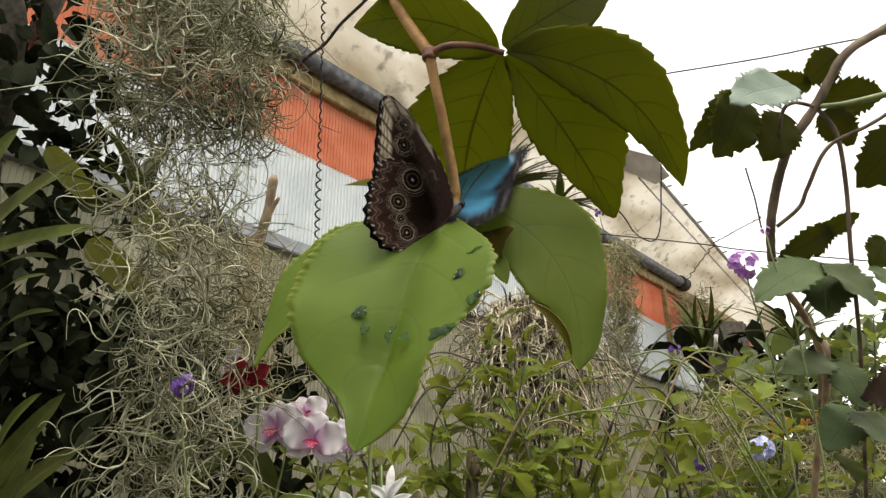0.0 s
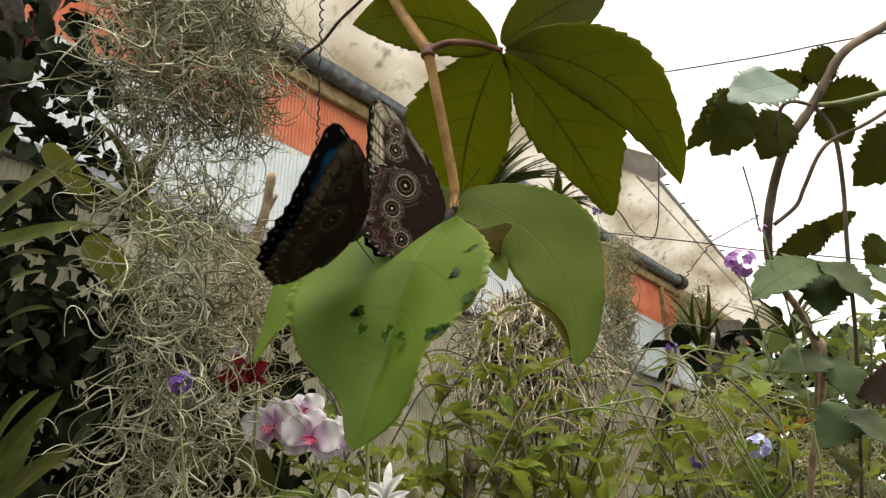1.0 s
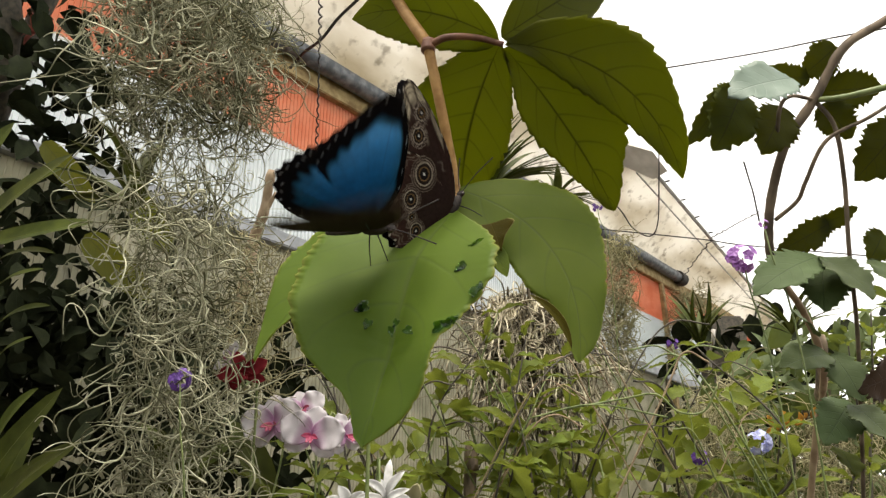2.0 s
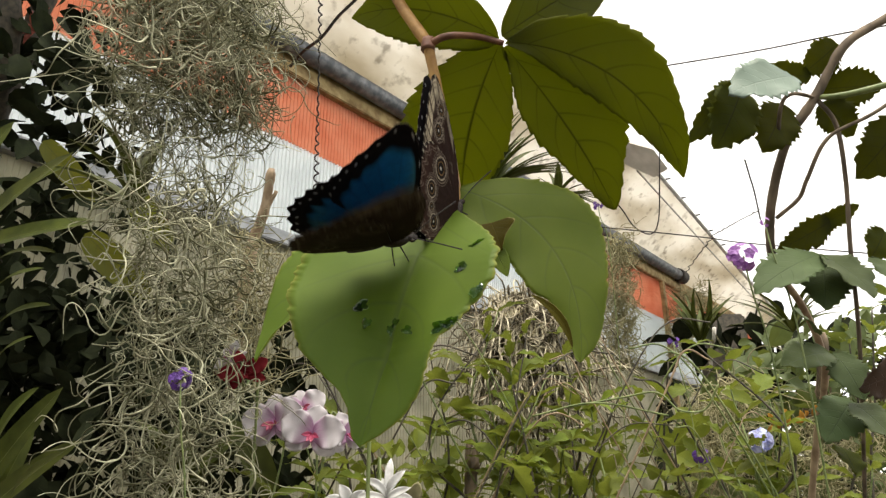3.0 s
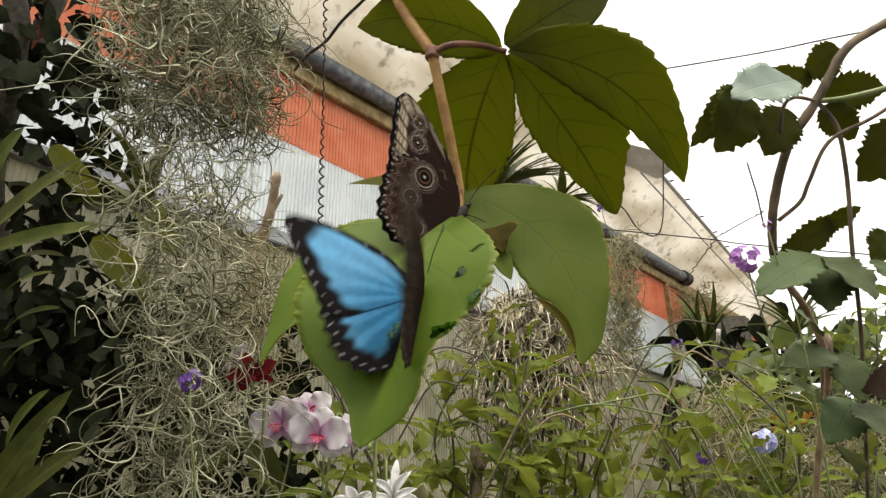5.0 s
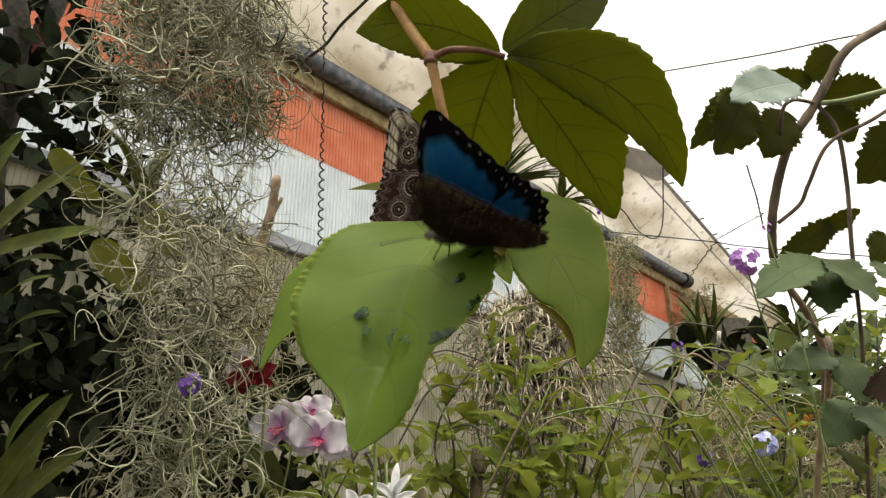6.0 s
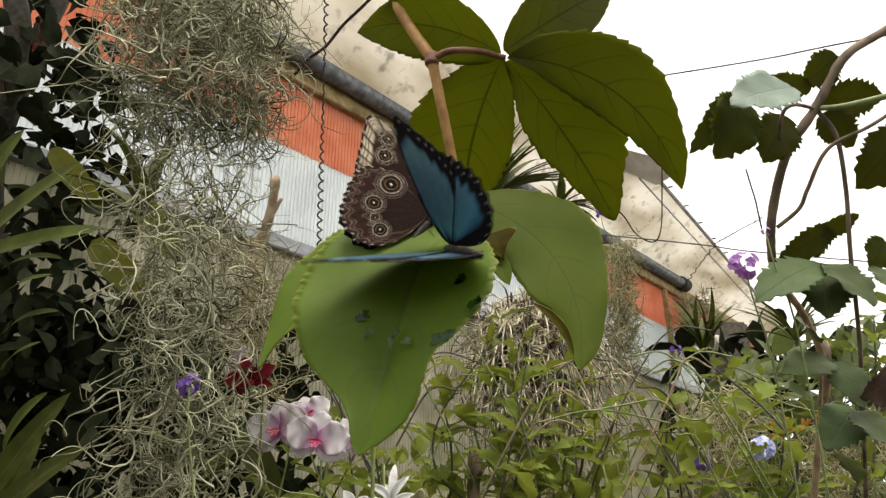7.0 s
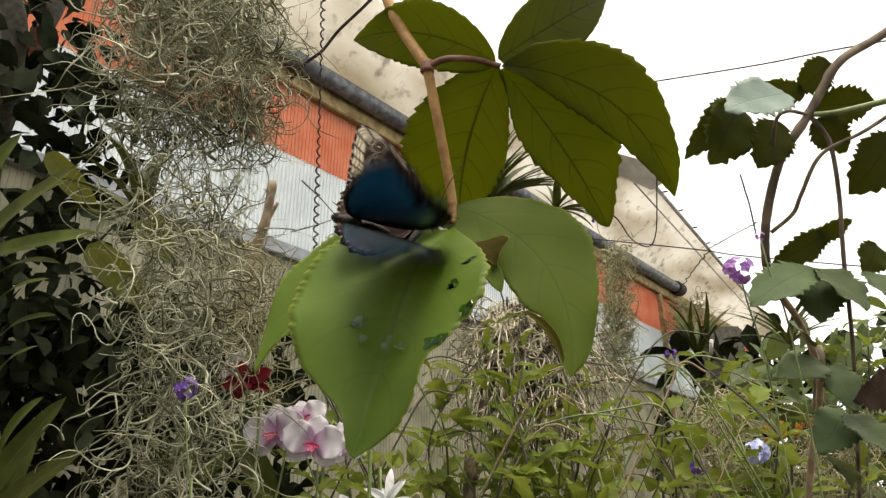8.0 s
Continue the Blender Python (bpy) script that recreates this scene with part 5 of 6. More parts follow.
def wing_below(kind, f, g, s, edge, a, tone):
    """Underside: chocolate brown with a checkered cream border, pale wavy lines and ringed eye spots."""
    red = ramp(edge, 22, 4) if kind == "hind" else ramp(edge, 60, 10) * 0.4
    c = blend(np.tile((0.026, 0.014, 0.011), (len(f), 1)), red, (0.046, 0.021, 0.016))
    vein = np.clip(1 - np.abs((a / 7.5) % 1 - 0.5) * 11, 0, 1) * ramp(s, 0.2, 0.5)
    c = c * (1 - 0.35 * vein)[:, None]
    cell = 1 - np.clip(1.4 - np.abs((a / 5.6) % 1 - 0.5) * 7, 0, 1)
    if kind == "fore":
        band = ramp(edge, 1.6, 2.6) * (1 - ramp(edge, 9.0, 11.5)) * (1 - ramp(a, 92, 106)) * ramp(a, 62, 66)
        c = blend(c, band * (0.1 + 0.9 * cell), (0.66, 0.56, 0.40))
        for at in (4.0, 6.7):
            c = blend(c, band * np.exp(-((edge - at - 0.3 * np.sin(a)) / 0.55) ** 2) * 0.85, (0.04, 0.026, 0.02))
        tip = np.exp(-(((f - 19) / 5.5) ** 2 + ((g - 60) / 5.5) ** 2))
        c = blend(c, tip * 0.55 * cell, (0.42, 0.36, 0.27))
        costa = ramp(a, 57, 59) * (1 - ramp(a, 61, 64.5)) * ramp(s, 0.72, 0.8) * (1 - ramp(s, 0.93, 0.97))
        c = blend(c, costa * 0.7, (0.44, 0.38, 0.29))
        bar = np.exp(-((f - 0.42 * g + 5.0) / 1.1) ** 2) * ramp(g, 36, 40) * (a < 80)
        c = blend(c, np.clip(bar, 0, 1) * 0.55, (0.36, 0.30, 0.22))
        bar = np.exp(-((f - 9.5 - 1.2 * np.sin(g * 0.9)) / 0.6) ** 2) * ramp(g, 17, 19) * (1 - ramp(g, 24, 26))
        c = blend(c, bar * 0.35, (0.30, 0.25, 0.20))
        rear = np.exp(-((edge - 6) / 3.5) ** 2) * ramp(a, 92, 100)
        c = blend(c, rear * cell * 0.5, (0.33, 0.28, 0.21))
    else:
        for at, wide, k in ((3.6, 0.55, 0.6), (6.0, 0.45, 0.42), (13.8, 0.5, 0.5), (15.6, 0.4, 0.35)):
            line = np.exp(-((edge - at - 0.9 * np.sin(a * 0.75)) / wide) ** 2) * k * (0.35 + 0.65 * cell)
            c = blend(c, line, (0.30, 0.24, 0.19))
    c = c * 0.8
    fringe = (1 - ramp(edge, 1.2, 1.8))
    c = blend(c, fringe, (0.018, 0.012, 0.010))
    c = blend(c, fringe * (np.abs((a / 4.6) % 1 - 0.5) < 0.13), (0.34, 0.30, 0.24))
    for cf, cg, r in EYES:
        q = np.hypot(f - cf, g - cg) / r
        for lo, hi, col in RINGS:
            c = blend(c, ((q >= lo) & (q < hi)) * (0.92 if kind == "fore" or lo < 0.8 else 0.55), col)
    # the fluttering one's underside has its shade mixed into the brown
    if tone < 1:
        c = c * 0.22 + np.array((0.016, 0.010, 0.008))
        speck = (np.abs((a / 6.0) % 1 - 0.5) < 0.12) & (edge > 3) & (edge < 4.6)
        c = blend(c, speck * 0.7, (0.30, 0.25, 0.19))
    return c


def edge_radius(kind, a):
    """The wing's reach in mm at a degrees from straight ahead."""
    if kind == "fore":
        xs, rs = (24, 34, 44, 51, 58, 62, 66, 69, 71.5, 75, 80, 89, 99, 108, 116, 122), (5, 10, 18, 30, 41, 53, 64, 72, 75, 73.5, 67, 58.5, 53, 49, 46, 38)
    else:
        xs, rs = (84, 92, 100, 113, 126, 140, 150, 158, 165, 172, 178, 184), (30, 44, 49, 49.5, 50, 52, 50, 48, 44, 37, 28, 12)
    r = np.interp(a, xs, rs)
    saw = 1 - 2 * np.abs((a / 8.6) % 1 - 0.5)
    if kind == "hind":
        return r + (2.2 * saw ** 1.3 - 1.0) * ((a > 104) & (a < 166))
    return r + (1.2 * saw - 0.6) * (a > 73)


def wing_mesh(kind, side, tone):
    """One wing as a thin closed plate, blue above and eye-spotted below. side: 1 right, -1 left; tone: under 1 puts
    shade into the underside's colour.
    """
    a0, a1 = (24, 122) if kind == "fore" else (84, 184)
    na, nr = 150, 84
    a, s = (m.ravel() for m in np.meshgrid(np.linspace(a0, a1, na + 1), np.linspace(0, 1, nr + 1), indexing="ij"))
    R = edge_radius(kind, a)
    f, g = R * s * np.cos(np.radians(a)), R * s * np.sin(np.radians(a))
    edge = R * (1 - s)
    z = 0.018 * g * np.sin(s * 2.6) + 0.12 * np.sin(a * 0.4) * s + (0.3 if kind == "fore" else -0.3)
    top_c, shine = wing_top(kind, f, g, s, edge, a)
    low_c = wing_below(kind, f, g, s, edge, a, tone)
    V = np.vstack([np.stack([side * g, f, z + lift], -1) for lift in (0.2, -0.2)]) * 1e-3
    C = np.vstack([np.column_stack([top_c, shine]), np.column_stack([low_c, 0 * shine])])
    n = (na + 1) * (nr + 1)
    idx = np.arange(n).reshape(na + 1, nr + 1)
    q = np.stack([idx[:-1, :-1], idx[1:, :-1], idx[1:, 1:], idx[:-1, 1:]], -1).reshape(-1, 4)
    up = q if side < 0 else q[:, ::-1]
    rim = np.concatenate([idx[0, :], idx[1:, -1], idx[-1, -2:0:-1]])
    nx = np.roll(rim, -1)
    wall_q = np.stack([rim, nx, nx + n, rim + n], -1)[:-1]
    me = mesh_quads(kind + "wing", V, np.vstack([up, up[:, ::-1] + n, wall_q]))
    at = me.attributes.new("scales", "FLOAT_COLOR", "POINT")
    at.data.foreach_set("color", np.clip(C, 0, 1).astype(np.float32).ravel())
    return me


M_wing, wnd, wlk, wbs = material("wing_scales")
w_at = wnd.new("ShaderNodeAttribute")
w_at.attribute_name = "scales"
w_tc = wnd.new("ShaderNodeTexCoord")
w_nz = wnd.new("ShaderNodeTexNoise")
w_nz.inputs["Scale"].default_value, w_nz.inputs["Detail"].default_value = 420, 5
wlk.new(w_tc.outputs["Object"], w_nz.inputs["Vector"])
w_var = math_node(wnd, wlk, "MULTIPLY_ADD", w_nz.outputs["Fac"], 0.9, 0.55)
w_mul = mix_col(wnd, wlk, 1.0, w_at.outputs["Color"], (1, 1, 1), "MULTIPLY")
w_hs = wnd.new("ShaderNodeHueSaturation")
wlk.new(w_var, w_hs.inputs["Value"])
wlk.new(w_mul, w_hs.inputs["Color"])
wlk.new(w_hs.outputs[0], wbs.inputs["Base Color"])
wlk.new(math_node(wnd, wlk, "MULTIPLY", w_at.outputs["Alpha"], 0.9), wbs.inputs["Metallic"])
wlk.new(math_node(wnd, wlk, "MULTIPLY_ADD", w_at.outputs["Alpha"], -0.42, 0.85), wbs.inputs["Roughness"])
wbs.inputs["Specular IOR Level"].default_value = 0.06
wlk.new(math_node(wnd, wlk, "MULTIPLY", w_at.outputs["Alpha"], 0.9), wbs.inputs["Coat Weight"])
wbs.inputs["Coat Roughness"].default_value = 0.3
wbs.inputs["Coat IOR"].default_value = 1.9
wlk.new(math_node(wnd, wlk, "MULTIPLY", w_at.outputs["Alpha"], 0.5), wbs.inputs["Sheen Weight"])
wbs.inputs["Sheen Roughness"].default_value, wbs.inputs["Sheen Tint"].default_value = 0.25, (0.80, 0.88, 1.0, 1)
bump(wnd, wlk, w_nz.outputs["Fac"], wbs, 0.25, 0.0004)
M_fur = surface("dark_fur", (0.012, 0.009, 0.008), (0.045, 0.032, 0.026), 700, 0.8, relief=0.7, distance=0.0006)
M_eye = surface("insect_eye", (0.02, 0.012, 0.01), (0.05, 0.03, 0.02), 300, 0.25, relief=0)


def bead_row(beads):
    """A body of rounded rings along y: rows of y, width, height, z in mm."""
    p = np.array(beads, float)
    fine = smooth_path([(y, w, h) for y, w, h, z in beads], 5)
    zz = smooth_path([(y, z, 0) for y, w, h, z in beads], 5)[:, 1]
    ang = np.arange(12) * 2 * np.pi / 12
    V = []
    for (y, w, h), z in zip(fine, zz):
        for a in ang:
            V.append((w / 2 * math.cos(a) * 1e-3, y * 1e-3, (z + h / 2 * math.sin(a)) * 1e-3))
    k = len(fine)
    idx = np.arange(k * 12).reshape(k, 12)
    q = np.stack([idx[:-1], np.roll(idx, -1, 1)[:-1], np.roll(idx, -1, 1)[1:], idx[1:]], -1).reshape(-1, 4)
    return mesh_quads("body", V, q)


def butterfly(label, tone, size):
    """Body, head with eyes, feelers, legs and two pairs of wings hinged along the body."""
    ob = thing("butterfly", (0, 0, 0), label, "butterfly", "butterflies on the leaf")
    ob.scale = (size, size, size)
    part("thorax", bead_row([(-5, 1, 1, 0), (-4, 4.5, 4.5, 0), (0, 6.5, 7, 0), (5, 6, 6.2, 0), (8, 3, 3, 0), (8.6, 0.6, 0.6, 0)]), M_fur, ob, "dark furry thorax")
    part("abdomen", bead_row([(-4, 2, 2, 0), (-6, 4.2, 4.2, -0.3), (-12, 4.8, 4.8, -1), (-18, 4.0, 4.0, -2), (-23, 2.2, 2.2, -3), (-24.5, 0.4, 0.4, -3.3)]), M_fur, ob, "dark abdomen")
    head = part("head", bead_row([(7.4, 0.6, 0.6, 0), (8, 3, 2.8, 0), (10, 4.2, 3.4, 0), (12, 2.6, 2.2, -0.4), (12.6, 0.4, 0.4, -0.5)]), M_fur, ob, "dark head")
    for s in (1, -1):
        part("eye", bead_row([(8.7, 0.3, 0.3, 0.2), (9.2, 1.6, 1.8, 0.2), (10.2, 1.9, 2.1, 0.2), (11.2, 1.2, 1.4, 0.2), (11.5, 0.2, 0.2, 0.2)]), M_eye, head, "dark round eye", m=Matrix.Translation((s * 0.0017, 0, 0)))
        v, q = tubes(smooth_path([(s * 0.001, 0.011, 0.001), (s * 0.007, 0.022, 0.004), (s * 0.013, 0.034, 0.005)], 6)[None], 0.00022, 0.0004, 5)
        part("antenna", mesh_quads("antenna", v, q), M_fur, head, "thin dark feeler")
        for y, reach in ((3, 0.010), (-1, 0.012)):
            v, q = tubes(smooth_path([(s * 0.002, y * 1e-3, -0.002), (s * reach * 0.6, y * 1.6e-3, -0.007), (s * reach, y * 2.2e-3, -0.016)], 4)[None], 0.0004, 0.0002, 5)
            part("leg", mesh_quads("leg", v, q), M_fur, ob, "thin dark leg")
    wings = []
    for s, side in ((1, "right_wing"), (-1, "left_wing")):
        fore = part(side, wing_mesh("fore", s, tone), M_wing, ob, "forewing, iridescent blue above, eye-spotted brown below", m=pose(s * 0.002, 0, 0.002))
        part("hindwing", wing_mesh("hind", s, tone), M_wing, fore, "scalloped hindwing with eye spots below")
        wings.append(fore)
    return ob, wings[0], wings[1]


resting, resting_r, resting_l = butterfly("blue butterfly resting with folded brown eye-spotted wings on the leaf", 1.0, 1.08)
# 0.6: wing undersides drawn in the shade colour
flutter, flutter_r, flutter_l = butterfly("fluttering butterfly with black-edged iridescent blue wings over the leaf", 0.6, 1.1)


def motions():
    """The vine sways, the resting butterfly shifts, the other one flutters round it."""
    walk(vine, [
        (0, pose(-0.0357, 0.3613, 1.8507)), (0.5, pose(-0.0357, 0.3614, 1.8505)), (1, pose(-0.0356, 0.3613, 1.8508)),
        (1.5, pose(-0.0348, 0.3613, 1.8508)), (3, pose(-0.0349, 0.3615, 1.8504)), (3.5, pose(-0.0348, 0.3614, 1.8506)),
        (4, pose(-0.0345, 0.3614, 1.8505)), (4.5, pose(-0.0358, 0.3615, 1.8503)), (6, pose(-0.0366, 0.3621, 1.8489)),
        (6.5, pose(-0.0373, 0.3621, 1.8489)), (7, pose(-0.0370, 0.3617, 1.8498)), (7.5, pose(-0.0376, 0.3619, 1.8493)),
        (8, pose(-0.0389, 0.3621, 1.8488)),
    ])
    walk(lower, [
        (0, pose(0.0260, 0.0040, -0.0670, 0.0, 0.1, 0.0)),
        (0.5, pose(0.0260, 0.0040, -0.0670, 0.6, 0.0, -0.3)),
        (1, pose(0.0260, 0.0040, -0.0670, -0.0, -0.0, 0.0)),
        (1.5, pose(0.0260, 0.0040, -0.0670, 0.3, -0.1, 0.5)),
        (3, pose(0.0260, 0.0040, -0.0670, 0.4, 0.0, -0.1)),
        (3.5, pose(0.0260, 0.0040, -0.0670, 0.1, 0.0, -0.0)),
        (4, pose(0.0260, 0.0040, -0.0670, -0.1, 0.2, 0.5)),
        (4.5, pose(0.0260, 0.0040, -0.0670, -0.5, 0.0, 0.5)),
        (6, pose(0.0260, 0.0040, -0.0670, -1.2, -0.0, -0.3)),
        (6.5, pose(0.0260, 0.0040, -0.0670, -1.1, -0.1, -0.4)),
        (7, pose(0.0260, 0.0040, -0.0670, -0.8, 0.0, 0.1)),
        (7.5, pose(0.0260, 0.0040, -0.0670, -0.8, 0.2, 0.0)),
        (8, pose(0.0260, 0.0040, -0.0670, 0.3, 0.5, -0.0)),
    ])
    walk(front, [
        (0, pose(0.0410, 0.0228, -0.1746, -67.4, -10.2, 155.6)),
        (0.5, pose(0.0412, 0.0237, -0.1744, -66.8, -10.3, 156.9)),
        (0.7, pose(0.0411, 0.0233, -0.1745, -67.9, -8.0, 157.4)),
        (1, pose(0.0411, 0.0227, -0.1746, -68.6, -10.5, 153.7)),
        (1.3, pose(0.0411, 0.0231, -0.1745, -67.4, -10.7, 157.6)),
        (1.5, pose(0.0411, 0.0233, -0.1745, -67.7, -8.3, 156.3)),
        (2.8, pose(0.0411, 0.0235, -0.1745, -68.2, -10.9, 154.4)),
        (3, pose(0.0411, 0.0235, -0.1745, -67.8, -9.8, 156.4)),
        (3.5, pose(0.0410, 0.0229, -0.1746, -67.5, -10.2, 154.9)),
        (4, pose(0.0407, 0.0225, -0.1747, -68.2, -9.8, 156.9)),
        (4.3, pose(0.0408, 0.0221, -0.1747, -69.5, -12.2, 155.2)),
        (4.5, pose(0.0409, 0.0218, -0.1748, -68.9, -11.3, 153.5)),
        (5.8, pose(0.0412, 0.0206, -0.1749, -67.9, -10.3, 155.5)),
        (6, pose(0.0412, 0.0204, -0.1750, -68.1, -12.0, 155.9)),
        (6.5, pose(0.0414, 0.0205, -0.1749, -67.7, -10.9, 156.7)),
        (7, pose(0.0410, 0.0212, -0.1749, -69.1, -11.1, 155.3)),
        (7.5, pose(0.0407, 0.0212, -0.1749, -69.5, -11.8, 158.2)),
        (8, pose(0.0403, 0.0232, -0.1746, -68.3, -10.4, 154.0)),
    ])
    walk(resting, [
        (0, pose(0.0046, 0.3861, 1.6796, 55.4, 6.1, -61.6)), (0.2, pose(0.0046, 0.3861, 1.6796, 55.4, 6.1, -61.6)), (0.5, pose(0.0042, 0.3845, 1.6786, 53.1, 0.4, -55.8)),
        (0.8, pose(0.0046, 0.3853, 1.6786, 58.8, 10.5, -63.9)), (1, pose(0.0014, 0.3858, 1.6745, 57.8, 6.1, -59.7)), (1.25, pose(0.0031, 0.3860, 1.6792, 65.2, 18.4, -53.4)),
        (1.5, pose(0.0048, 0.3861, 1.6838, 74.7, 29.6, -44.7)), (1.82, pose(0.0056, 0.3877, 1.6825, 69.9, 23.1, -42.7)), (2.15, pose(0.0064, 0.3892, 1.6812, 65.0, 16.7, -40.3)),
        (2.47, pose(0.0071, 0.3907, 1.6800, 60.0, 10.5, -37.4)), (2.8, pose(0.0079, 0.3923, 1.6787, 54.7, 4.6, -34.0)), (3, pose(0.0076, 0.3912, 1.6789, 56.8, 7.3, -26.0)),
        (3.5, pose(0.0069, 0.3887, 1.6801, 57.1, 13.4, -33.2)), (4, pose(0.0091, 0.3972, 1.6858, 55.6, 11.5, -31.7)), (4.25, pose(0.0087, 0.3978, 1.6860, 52.5, 3.4, -44.5)),
        (4.5, pose(0.0084, 0.3984, 1.6862, 51.2, -5.2, -56.8)), (4.6, pose(0.0045, 0.3921, 1.6886, 80.1, 15.1, -41.6)), (4.7, pose(0.0061, 0.3932, 1.6791, 54.2, 1.5, -38.6)),
        (5.03, pose(0.0056, 0.3913, 1.6793, 52.6, 5.9, -56.6)), (5.35, pose(0.0051, 0.3894, 1.6795, 49.7, 9.5, -74.8)), (5.67, pose(0.0047, 0.3875, 1.6796, 45.8, 12.0, -93.4)),
        (6, pose(0.0042, 0.3856, 1.6798, 41.2, 13.2, -112.2)), (6.25, pose(-0.0019, 0.3850, 1.6787, 42.9, 4.6, -90.8)), (6.5, pose(-0.0079, 0.3845, 1.6775, 41.4, -4.1, -69.7)),
        (7, pose(-0.0098, 0.3852, 1.6791, 47.3, -6.2, -79.4)), (7.2, pose(-0.0083, 0.3799, 1.6778, 48.3, -6.9, -85.7)), (7.5, pose(-0.0038, 0.3801, 1.6805, 50.8, -11.9, -80.8)),
        (8, pose(-0.0118, 0.3810, 1.6789, 50.4, -8.6, -84.0)),
    ])
    walk(resting_r, [
        (0, pose(0.002, 0, 0.002, 0, -88, 0)), (8, pose(0.002, 0, 0.002, 0, -88, 0)),
    ])
    walk(resting_l, [
        (0, pose(-0.002, 0, 0.002, 0, 90, 0)), (8, pose(-0.002, 0, 0.002, 0, 90, 0)),
    ])
    walk(flutter, [
        (0, pose(-0.0122, 0.4031, 1.6977, 48.5, 9.0, 33.0)), (0.2, pose(-0.0304, 0.3773, 1.6666, 81.0, -7.0, 34.9)), (0.4, pose(-0.0485, 0.3514, 1.6356, 115.4, -21.5, 27.6)),
        (0.5, pose(-0.0448, 0.3341, 1.6551, 68.4, 1.8, -3.9)), (0.75, pose(-0.0469, 0.3443, 1.6535, 79.4, 26.0, -10.0)), (1, pose(-0.0491, 0.3544, 1.6520, 91.1, 50.8, -11.4)),
        (1.25, pose(-0.0464, 0.3529, 1.6531, 59.8, 71.8, -38.2)), (1.5, pose(-0.0438, 0.3514, 1.6543, -27.0, 71.2, -120.7)), (1.82, pose(-0.0407, 0.3518, 1.6526, -18.2, 76.8, -113.5)),
        (2.15, pose(-0.0376, 0.3521, 1.6509, 1.3, 81.8, -95.7)), (2.47, pose(-0.0346, 0.3525, 1.6492, 49.7, 84.3, -48.9)), (2.8, pose(-0.0315, 0.3528, 1.6475, 96.3, 81.6, -4.0)),
        (3, pose(-0.0273, 0.3523, 1.6440, 67.2, 83.2, -31.7)), (3.5, pose(-0.0254, 0.3572, 1.6537, 159.5, 77.7, 58.0)), (4, pose(-0.0212, 0.3567, 1.6543, 133.0, 75.0, 31.4)),
        (4.25, pose(-0.0177, 0.3578, 1.6392, 60.1, 38.7, -17.4)), (4.5, pose(-0.0142, 0.3588, 1.6241, 33.6, -3.1, -8.9)), (4.6, pose(-0.0073, 0.3563, 1.6296, 65.2, 24.4, -55.1)),
        (4.7, pose(-0.0180, 0.3554, 1.6053, 64.6, 19.4, -62.3)), (5.03, pose(-0.0135, 0.3541, 1.6162, 81.2, -3.1, -40.8)), (5.35, pose(-0.0090, 0.3529, 1.6270, 89.9, -29.7, -24.2)),
        (5.67, pose(-0.0046, 0.3516, 1.6379, 89.6, -57.5, -5.0)), (6, pose(-0.0001, 0.3504, 1.6487, 33.5, -79.2, 67.6)), (6.1, pose(0.0004, 0.3531, 1.6667, 133.5, -61.0, -32.2)),
        (6.3, pose(-0.0134, 0.3545, 1.6603, 139.1, -74.7, -35.5)), (6.5, pose(-0.0271, 0.3559, 1.6538, -166.7, -87.2, -87.5)), (6.75, pose(-0.0126, 0.3587, 1.6505, 68.0, -75.4, 3.7)),
        (7, pose(0.0019, 0.3615, 1.6473, 45.0, -61.2, -8.7)), (7.2, pose(0.0015, 0.3588, 1.6424, 37.0, -34.7, -12.7)), (7.35, pose(-0.0226, 0.3586, 1.6473, 56.7, -65.0, 11.7)),
        (7.5, pose(-0.0468, 0.3584, 1.6522, -89.3, -81.4, -163.4)), (7.75, pose(-0.0507, 0.3566, 1.6587, -156.6, -79.8, -87.1)), (8, pose(-0.0546, 0.3548, 1.6652, -177.1, -70.6, -57.5)),
    ])
